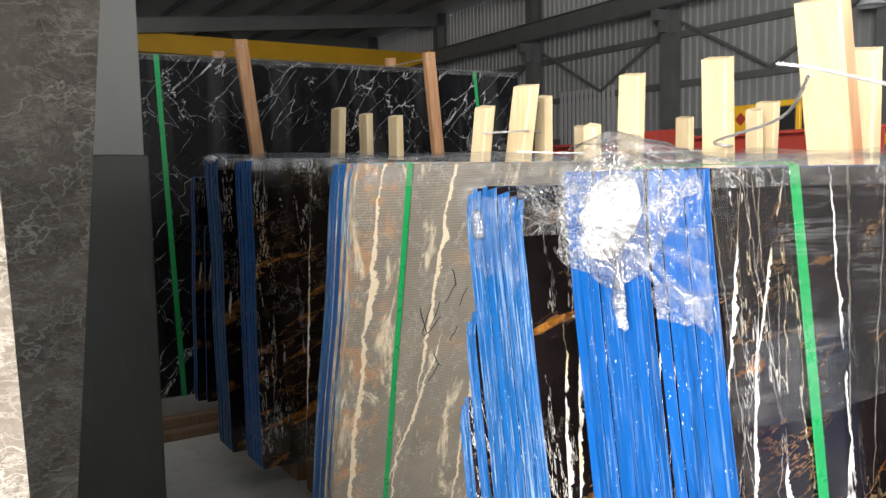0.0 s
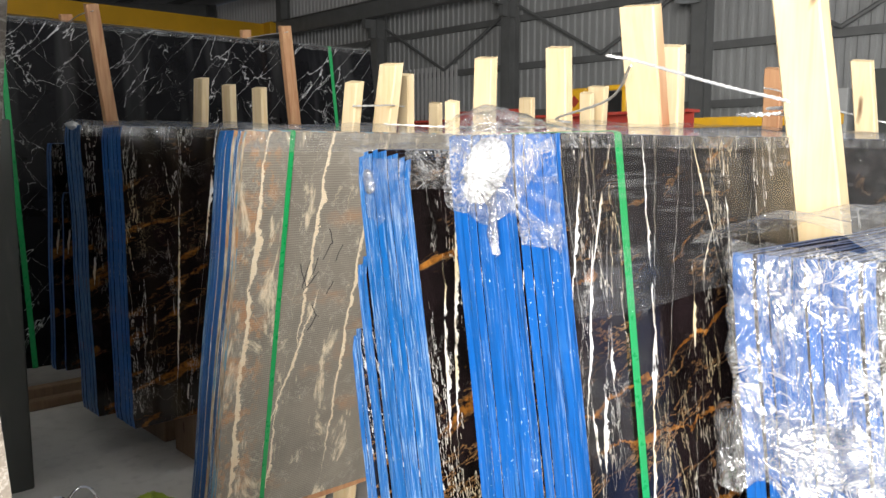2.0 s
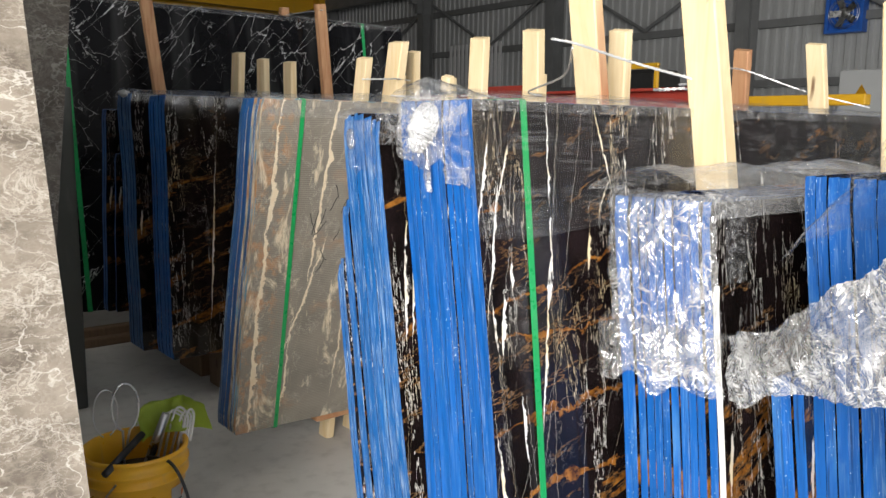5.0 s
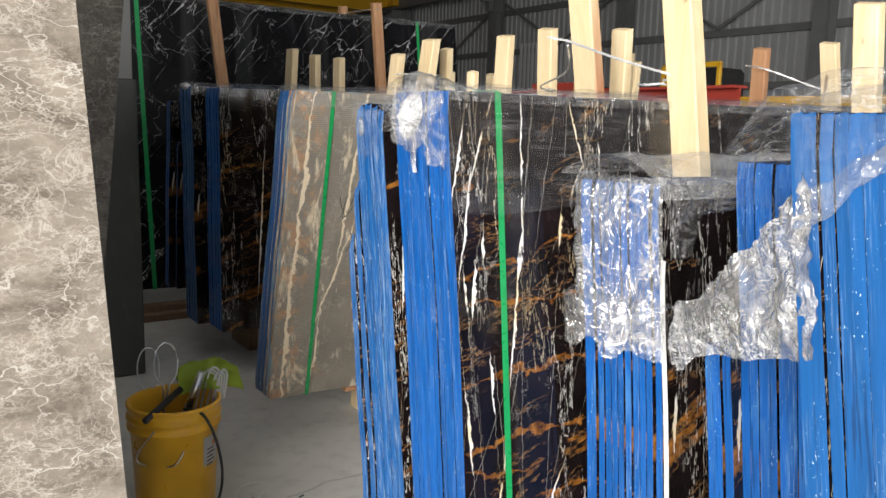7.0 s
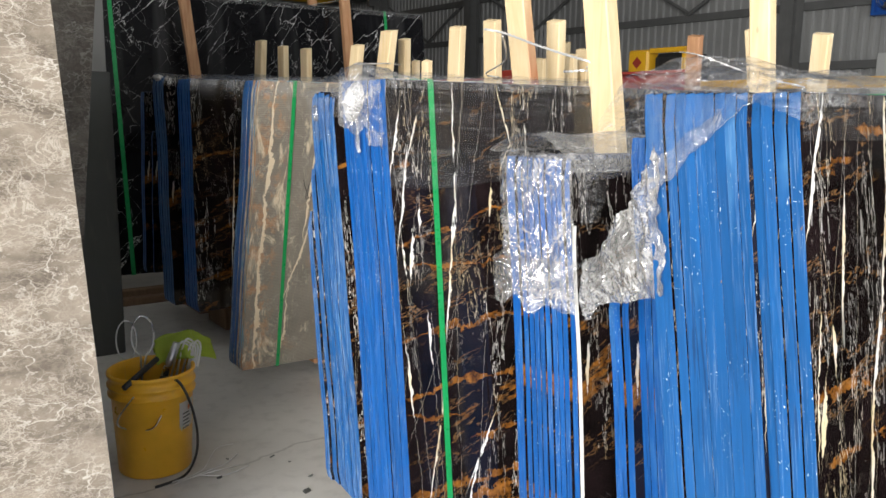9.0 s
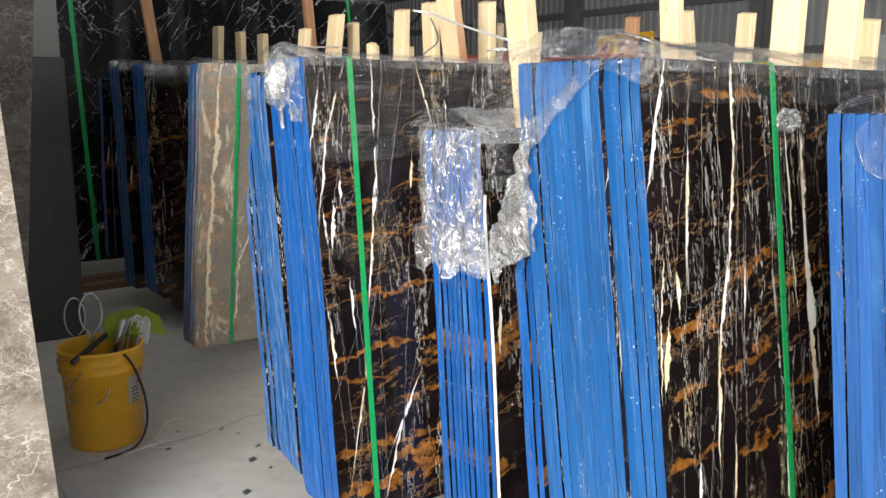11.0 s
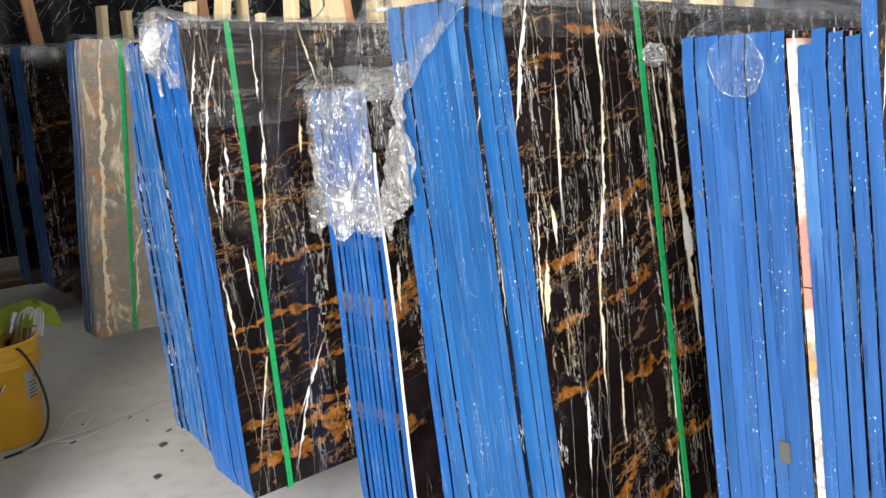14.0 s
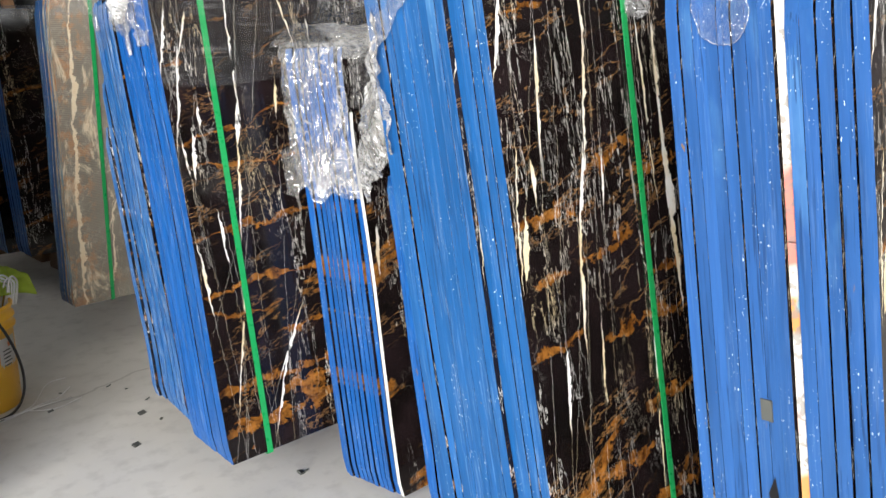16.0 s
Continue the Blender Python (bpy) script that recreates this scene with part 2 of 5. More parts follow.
def mesh_backed_marble():
    """The back of a slab: glass-fibre net set in resin over brown stone with cream veins."""
    n = Nodes("mesh_backed_marble")
    x, z = xz(n)
    plain = n.coord((1, 1, 1))
    tall = n.coord((1, 1, 0.22), (0, 9, 0), (1.4, 0, 0.3))
    stone = n.mix(n.noise(plain, 7, 6), (0.08, 0.072, 0.06), (0.27, 0.24, 0.195))
    rust = n.ramp(n.noise(n.coord((0.6, 1, 1), (0, 15, 0), (5, 0, 1)), 6, 7, 0.62), 0.56, 0.66, 0.0, 0.5)
    stone = n.mix(rust, stone, (0.38, 0.18, 0.07))
    seam = n.math("MULTIPLY", n.ramp(x, 0.09, 0.14, 1.0, 0.0), n.ramp(n.noise(n.coord((1, 1, 0.7), (0, 0, 0), (2, 0, 4)), 17, 6, 0.7), 0.5, 0.58, 0.0, 0.75))
    stone = n.mix(seam, stone, (0.42, 0.2, 0.08))
    wob = n.noise(n.coord((0.5, 1, 1.0), (0, 0, 0), (3, 0, 1)), 8, 9, 0.72)
    vein = n.math("MULTIPLY", n.ramp(n.noise(n.coord((1, 1, 0.35), (0, 14, 0), (1.4, 0, 0.3)), 11, 8, 0.72, 0.5), 0.56, 0.63), 0.85)
    jit = n.noise(n.coord((1, 1, 0.6)), 40, 7, 0.75)
    for line in ((0.05, -0.05, 0.05, 0.75, 0.013), (0.05, 0.5, 0.07, 1.36, 0.010), (0.15, 0.25, 0.3, 0.8, 0.006), (0.24, 0.6, 0.29, 1.4, 0.010), (0.17, -0.1, 0.2, 0.5, 0.006), (0.4, 0.1, 0.46, 1.3, 0.008)):
        vein = n.math("MAXIMUM", vein, drawn_vein(n, x, z, wob, jit, *line, 0.07)[0])
    stone = n.mix(n.math("MULTIPLY", vein, 0.92), stone, n.mix(n.noise(plain, 25, 4), (0.86, 0.8, 0.64), (0.72, 0.52, 0.3)))
    thin = n.math("MULTIPLY", n.ridge(n.noise(plain, 5, 8, 0.7, 0.2), 0.006), 0.3)
    stone = n.mix(thin, stone, (0.7, 0.66, 0.58))
    net = None
    for axis in (x, z):
        turn = n.math("FRACT", n.math("DIVIDE", axis, 0.0075))
        line = n.ramp(n.math("ABSOLUTE", n.math("SUBTRACT", turn, 0.5)), 0.14, 0.26, 1.0, 0.0)
        line = line if axis is z else n.math("MULTIPLY", line, 0.45)
        net = line if net is None else n.math("MAXIMUM", net, line)
    wear = n.ramp(n.noise(plain, 4, 4), 0.3, 0.7, 0.35, 0.65)
    color = n.mix(n.math("MULTIPLY", net, wear), stone, n.mix(0.4, (0.44, 0.41, 0.36), stone))
    return n.done(color, n.ramp(n.noise(plain, 10, 4), 0.3, 0.7, 0.3, 0.5), net, 0.0005, 0.5)


def blue_paint(name="blue_edge_paint", worn=0.35, tint=(0.004, 0.108, 0.39), dull=0.2):
    """Brushed-on blue edge paint: runs, thin places, saw marks, chips down to the stone."""
    n = Nodes(name)
    run = n.coord((1, 1, 0.05), (0, 0, 0), (0, 0, 0), 9.0)
    hairs = n.coord((1, 1, 0.035), (0, 0, 0), (4, 1, 0), 7.0)
    c = n.coord((1, 1, 0.4), (0, 0, 0), (0, 0, 0), 5.0)
    one = n.add("ShaderNodeObjectInfo").outputs["Random"]
    dark = tuple(v * 0.6 for v in tint)
    pale = tuple(v * 1.15 + 0.004 for v in tint)
    color = n.mix(n.ramp(n.noise(run, 34, 5), 0.3, 0.72), dark, pale)
    color = n.mix(n.math("MULTIPLY", one, 0.35), color, tuple(v * 0.7 for v in tint))
    grey = n.ramp(n.noise(n.coord((1, 1, 0.3), (0, 0, 0), (7, 0, 0)), 5, 4), 0.48, 0.75, 0.0, dull)
    color = n.mix(grey, color, (0.05, 0.13, 0.27))
    scuff = n.ramp(n.noise(n.coord((1, 1, 0.35), (0, 0, 0), (2, 0, 0), 4.0), 8, 5), 0.6, 0.78, 0.0, 0.3 + 0.3 * worn)
    color = n.mix(scuff, color, (0.16, 0.4, 0.68))
    saw = n.ramp(n.noise(hairs, 320, 3, 0.6), 0.56 - 0.05 * worn, 0.63 - 0.03 * worn, 0.0, 0.9 * worn ** 1.5)
    saw = n.math("MULTIPLY", saw, n.ramp(n.noise(c, 7, 4), 0.44 - 0.12 * worn, 0.6))
    color = n.mix(saw, color, (0.42 + 0.2 * worn, 0.62 + 0.12 * worn, 0.84))
    groove = n.math("MULTIPLY", n.ramp(n.noise(hairs, 190, 3), 0.58, 0.63), n.ramp(n.noise(c, 5, 3), 0.44, 0.58))
    color = n.mix(n.math("MULTIPLY", groove, 0.7), color, (0.006, 0.03, 0.1))
    chip = n.math("MULTIPLY", n.ramp(n.noise(c, 380, 2), 0.69, 0.71), n.ramp(n.noise(c, 14, 2), 0.54 - 0.1 * worn, 0.62 - 0.1 * worn))
    color = n.mix(chip, color, (0.75, 0.78, 0.8))
    bare = n.math("MULTIPLY", n.ramp(n.noise(c, 75, 3), 0.7, 0.72), n.ramp(n.noise(c, 6, 2), 0.56 - 0.1 * worn, 0.6))
    color = n.mix(bare, color, (0.2, 0.12, 0.075))
    return n.done(color, n.ramp(n.noise(c, 20, 4), 0.3, 0.8, 0.32, 0.55), n.noise(hairs, 200, 4), 0.0012, 0.5, spec=0.3)


def raw_edge():
    """Unpainted sawn edge: cream and rusty stone with scraps of turquoise paint."""
    n = Nodes("raw_stone_edge")
    c = n.coord((1, 1, 0.3), (0, 0, 0), (0, 0, 0), 3.0)
    color = n.mix(n.ramp(n.noise(c, 40, 6, 0.65), 0.35, 0.65), (0.16, 0.11, 0.07), (0.62, 0.52, 0.38))
    color = n.mix(n.ramp(n.noise(c, 22, 5), 0.55, 0.62, 0.0, 0.8), color, (0.42, 0.18, 0.06))
    color = n.mix(n.ramp(n.noise(n.coord((1, 1, 0.2), (0, 0, 0), (3, 2, 1), 5.0), 30, 5, 0.6), 0.53, 0.58, 0.0, 0.85), color, (0.1, 0.28, 0.4))
    return n.done(color, 0.6, n.noise(c, 160, 3), 0.001, 0.5)


def wood(name, pale, deep, stripe=None):
    n = Nodes(name)
    g = n.coord((1, 1, 0.06), (0, 0, 0), (0, 0, 0), 6.0)
    c = n.coord((1, 1, 0.5), (0, 0, 0), (0, 0, 0), 6.0)
    color = n.mix(n.ramp(n.noise(g, 45, 5, 0.6, 0.5), 0.35, 0.7), pale, deep)
    color = n.mix(n.ramp(n.noise(c, 6, 3), 0.5, 0.75, 0.0, 0.45), color, tuple(v * 0.6 for v in deep))
    one = n.add("ShaderNodeObjectInfo").outputs["Random"]
    color = n.mix(n.math("MULTIPLY", one, 0.4), color, tuple(v * 0.8 for v in deep))
    knot = n.ramp(n.noise(c, 13, 1), 0.74, 0.78)
    color = n.mix(knot, color, (0.12, 0.05, 0.02))
    if stripe:
        sep = n.add("ShaderNodeSeparateXYZ")
        n.plug(n.add("ShaderNodeTexCoord").outputs["Object"], sep.inputs[0])
        edge = n.math("ADD", sep.outputs[1], n.math("MULTIPLY", n.noise(g, 8, 3), 0.03))
        band = n.math("MULTIPLY", n.ramp(edge, -0.055, -0.04), n.ramp(edge, -0.006, 0.002, 1.0, 0.0))
        color = n.mix(n.math("MULTIPLY", band, 0.8), color, stripe)
    return n.done(color, 0.65, n.noise(g, 120, 3), 0.001, 0.5)


def plain_paint(name, color, rough=0.5, dirt=0.3, metal=0.0, scale=6.0):
    n = Nodes(name)
    c = n.coord()
    out = n.mix(n.ramp(n.noise(c, scale, 6), 0.35, 0.75, 0.0, dirt), color, tuple(v * 0.45 for v in color))
    out = n.mix(n.ramp(n.noise(n.coord((1, 1, 0.2)), scale * 4, 3), 0.6, 0.8, 0.0, dirt * 0.6), out, (0.35, 0.33, 0.3))
    return n.done(out, n.ramp(n.noise(c, scale * 2, 4), 0.3, 0.8, rough - 0.08, rough + 0.1), n.noise(c, 70, 3), 0.0006, 0.3, metal)


def concrete():
    n = Nodes("concrete_floor")
    c = n.coord()
    color = n.mix(n.ramp(n.noise(c, 0.9, 7), 0.3, 0.7), (0.5, 0.49, 0.465), (0.72, 0.705, 0.675))
    color = n.mix(n.ramp(n.noise(c, 14, 6), 0.5, 0.8, 0.0, 0.4), color, (0.26, 0.25, 0.24))
    color = n.mix(n.ramp(n.noise(c, 4.5, 5), 0.58, 0.72, 0.0, 0.35), color, (0.6, 0.59, 0.57))
    crack = n.math("MULTIPLY", n.cracks(c, 0.35, 0.003, 0.2), 0.35)
    color = n.mix(crack, color, (0.1, 0.1, 0.09))
    return n.done(color, n.ramp(n.noise(c, 5, 5), 0.3, 0.8, 0.45, 0.75), n.noise(c, 90, 5), 0.001, 0.35)


def facets(n, scale, warp):
    """Height of crumpled film: small flat faces, each tilted its own way, meeting in sharp creases."""
    c = n.coord((0.8, 1, 0.55), (30, 25, 0))
    tex = n.add("ShaderNodeTexNoise")
    n.plug(c, tex.inputs["Vector"])
    tex.inputs["Scale"].default_value, tex.inputs["Detail"].default_value = scale * 0.5, 3.0
    bend = n.add("ShaderNodeVectorMath")
    bend.operation = "SCALE"
    n.plug(tex.outputs[1], bend.inputs[0])
    bend.inputs["Scale"].default_value = warp
    vec = n.add("ShaderNodeVectorMath")
    n.plug(c, vec.inputs[0])
    n.plug(bend.outputs[0], vec.inputs[1])
    cell = n.add("ShaderNodeTexVoronoi")
    n.plug(vec.outputs[0], cell.inputs["Vector"])
    cell.inputs["Scale"].default_value = scale
    off = n.add("ShaderNodeVectorMath")
    off.operation = "SUBTRACT"
    n.plug(vec.outputs[0], off.inputs[0])
    n.plug(cell.outputs["Position"], off.inputs[1])
    tilt = n.add("ShaderNodeVectorMath")
    tilt.operation = "SUBTRACT"
    n.plug(cell.outputs["Color"], tilt.inputs[0])
    tilt.inputs[1].default_value = (0.5, 0.5, 0.5)
    dot = n.add("ShaderNodeVectorMath")
    dot.operation = "DOT_PRODUCT"
    n.plug(off.outputs[0], dot.inputs[0])
    n.plug(tilt.outputs[0], dot.inputs[1])
    return dot.outputs["Value"]


def film(name, thin, thick, size=26.0, shiny=0.08, crumple=0.4, pull=0.55):
    """Clear stretch film: see-through, shiny, milky only along its creases."""
    n = Nodes(name)
    c = n.coord((pull, 1, 1.0), (20 if pull > 0.3 else 0, 2, 0))
    warp = n.noise(c, size, 4, 0.6, 1.0)
    crease = n.math("MAXIMUM", n.ridge(warp, 0.016), n.math("MULTIPLY", n.ridge(n.noise(c, size * 2.1, 3, 0.6, 0.6), 0.02), 0.7))
    fold = n.ramp(n.noise(n.coord(), size * 0.4, 3), 0.42, 0.58)
    flat_a = facets(n, size * 1.05, 0.035)
    flat_b = facets(n, size * 3.2, 0.014)
    milky = n.math("MULTIPLY", n.ramp(n.noise(c, size * 0.8, 6, 0.7, 1.5), 0.52, 0.7), n.math("MULTIPLY", fold, 0.75))
    cover = n.ramp(n.math("MAXIMUM", n.math("MULTIPLY", crease, fold), milky), 0.0, 1.0, thin, thick)
    n.plug((0.86, 0.87, 0.88, 1.0), n.bsdf.inputs["Base Color"])
    n.plug(0.25, n.bsdf.inputs["Roughness"])
    bump = n.add("ShaderNodeBump")
    bump.inputs["Strength"].default_value = 1.0
    bump.inputs["Distance"].default_value = 1.0
    high = n.math("MULTIPLY", n.math("ADD", flat_a, n.math("MULTIPLY", flat_b, 0.4)), crumple * 0.45)
    high = n.math("ADD", high, n.math("MULTIPLY", n.math("ABSOLUTE", n.math("SUBTRACT", warp, 0.5)), crumple * 0.05))
    n.plug(high, bump.inputs["Height"])
    n.plug(bump.outputs[0], n.bsdf.inputs["Normal"])
    gloss = n.add("ShaderNodeBsdfGlossy")
    gloss.inputs["Roughness"].default_value = 0.12
    n.plug(bump.outputs[0], gloss.inputs["Normal"])
    clear = n.add("ShaderNodeBsdfTransparent")
    shine = n.add("ShaderNodeMixShader")
    side = n.add("ShaderNodeLayerWeight").outputs["Facing"]
    patchy = n.ramp(n.noise(n.coord((1, 1, 1), (0, 0, 0), (2, 5, 1)), 9, 3), 0.42, 0.6, 0.35, 1.3)
    n.plug(n.math("MULTIPLY", n.math("ADD", n.math("MULTIPLY", n.math("POWER", side, 4.0), 0.18), shiny), patchy, True), shine.inputs[0])
    n.plug(clear.outputs[0], shine.inputs[1])
    n.plug(gloss.outputs[0], shine.inputs[2])
    both = n.add("ShaderNodeMixShader")
    n.plug(cover, both.inputs[0])
    n.plug(shine.outputs[0], both.inputs[1])
    n.plug(n.bsdf.outputs[0], both.inputs[2])
    n.plug(both.outputs[0], n.tree.nodes["Material Output"].inputs[0])
    return n.mat


def printed_card():
    """White packing board with blurred pink, orange and blue print and thin grey marks."""
    n = Nodes("printed_packing_board")
    c = n.coord((0.1, 1, 1), (0, 0, 0), (0, 0, 2.2))
    color = n.mix(n.ramp(n.noise(c, 5.5, 2), 0.48, 0.54), (0.66, 0.64, 0.6), (0.62, 0.2, 0.16))
    color = n.mix(n.ramp(n.noise(n.coord((0.1, 1, 1), (0, 0, 0), (0, 0, 6.1)), 6.5, 2), 0.6, 0.65), color, (0.6, 0.27, 0.09))
    color = n.mix(n.ramp(n.noise(n.coord((0.1, 1, 1), (0, 0, 0), (0, 0, 9.7)), 8, 1), 0.64, 0.67), color, (0.1, 0.42, 0.55))
    color = n.mix(n.ramp(n.noise(c, 70, 2), 0.52, 0.58, 0.0, 0.7), color, (0.2, 0.19, 0.18))
    return n.done(color, 0.6)


B_VEINS = [(0.188, 0.926, 0.203, 1.245, 0.0028), (0.171, 0.823, 0.19, 0.945, 0.009), (0.136, 0.589, 0.175, 0.85, 0.0034), (0.387, 1.08, 0.349, 1.24, 0.0032),
           (0.33, 0.99, 0.385, 1.1, 0.004), (0.3, 0.9, 0.31, 0.98, 0.007), (0.437, 1.03, 0.438, 1.25, 0.0026), (0.012, 0.84, 0.053, 1.09, 0.0024), (0.05, 1.06, 0.115, 1.24, 0.0026),
           (0.001, 1.02, 0.036, 1.18, 0.003), (0.042, 0.755, 0.058, 0.87, 0.011), (0.03, 0.763, 0.025, 0.85, 0.006), (0.08, 0.88, 0.076, 0.935, 0.006), (0.09, 0.529, 0.086, 0.66, 0.005),
           (0.048, 0.14, 0.13, 0.49, 0.0026), (0.181, 0.19, 0.28, 0.37, 0.0036), (0.024, 0.4, 0.013, 0.59, 0.0045), (0.146, 0.05, 0.232, 0.3, 0.0042)]
D_VEINS = [(0.088, 0.965, 0.111, 1.158, 0.0045, 0.004), (0.013, 0.775, 0.039, 0.885, 0.0095), (0.143, 0.62, 0.163, 0.83, 0.0045), (0.16, 0.79, 0.202, 0.97, 0.007), (0.2, 0.93, 0.238, 1.16, 0.0042),
           (0.238, 1.13, 0.241, 1.31, 0.006), (0.462, 0.62, 0.448, 1.04, 0.013), (0.45, 0.98, 0.456, 1.2, 0.007), (0.41, 0.85, 0.4, 1.18, 0.0035), (0.003, 1.09, 0.067, 1.3, 0.0055), (0.172, 0.46, 0.194, 0.66, 0.003),
           (0.075, 0.5, 0.091, 0.64, 0.0042), (0.067, 0.89, 0.059, 0.96, 0.0055), (0.241, 0.86, 0.248, 0.945, 0.003), (0.004, 0.77, 0.029, 0.99, 0.002), (0.33, 0.3, 0.35, 0.62, 0.003)]
B_DRIFTS = [(0.0, 0.846, 0.19, 0.88, 0.008), (0.03, 0.785, 0.42, 0.779, 0.007), (0.0, 0.605, 0.4, 0.63, 0.015), (0.0, 0.455, 0.4, 0.478, 0.011), (0.007, 0.408, 0.19, 0.378, 0.007),
            (0.0, 0.194, 0.42, 0.197, 0.019), (0.0, 0.075, 0.4, 0.115, 0.036), (0.18, 0.14, 0.44, 0.17, 0.045), (-0.02, 1.036, 0.06, 1.047, 0.009), (0.24, 0.9, 0.5, 0.98, 0.008), (0.2, 0.31, 0.42, 0.33, 0.01)]
D_DRIFTS = [(0.0, 0.866, 0.174, 0.878, 0.012), (0.182, 0.914, 0.34, 0.962, 0.017), (0.03, 0.758, 0.125, 0.762, 0.011), (0.155, 0.771, 0.32, 0.801, 0.016), (0.005, 0.645, 0.145, 0.645, 0.013),
            (0.2, 0.629, 0.51, 0.629, 0.015), (0.35, 0.72, 0.49, 0.706, 0.013), (0.33, 0.897, 0.53, 0.923, 0.013), (0.3, 0.464, 0.53, 0.477, 0.019), (0.15, 1.255, 0.32, 1.238, 0.014), (0.02, 1.18, 0.14, 1.204, 0.007),
            (0.1, 0.377, 0.32, 0.396, 0.017), (0.0, 0.25, 0.5, 0.28, 0.02)]
W_VEINS = [(0.06, 0.1, 0.1, 0.6, 0.008), (0.05, 0.72, 0.1, 1.12, 0.007), (0.03, 0.7, 0.055, 1.0, 0.006), (0.14, 0.2, 0.12, 0.9, 0.002), (0.11, 0.6, 0.12, 0.85, 0.007)]
U_VEINS = [(0.35, 0.75, 0.42, 1.25, 0.008), (0.2, 0.2, 0.24, 0.95, 0.005), (0.5, 0.3, 0.52, 0.9, 0.003)]
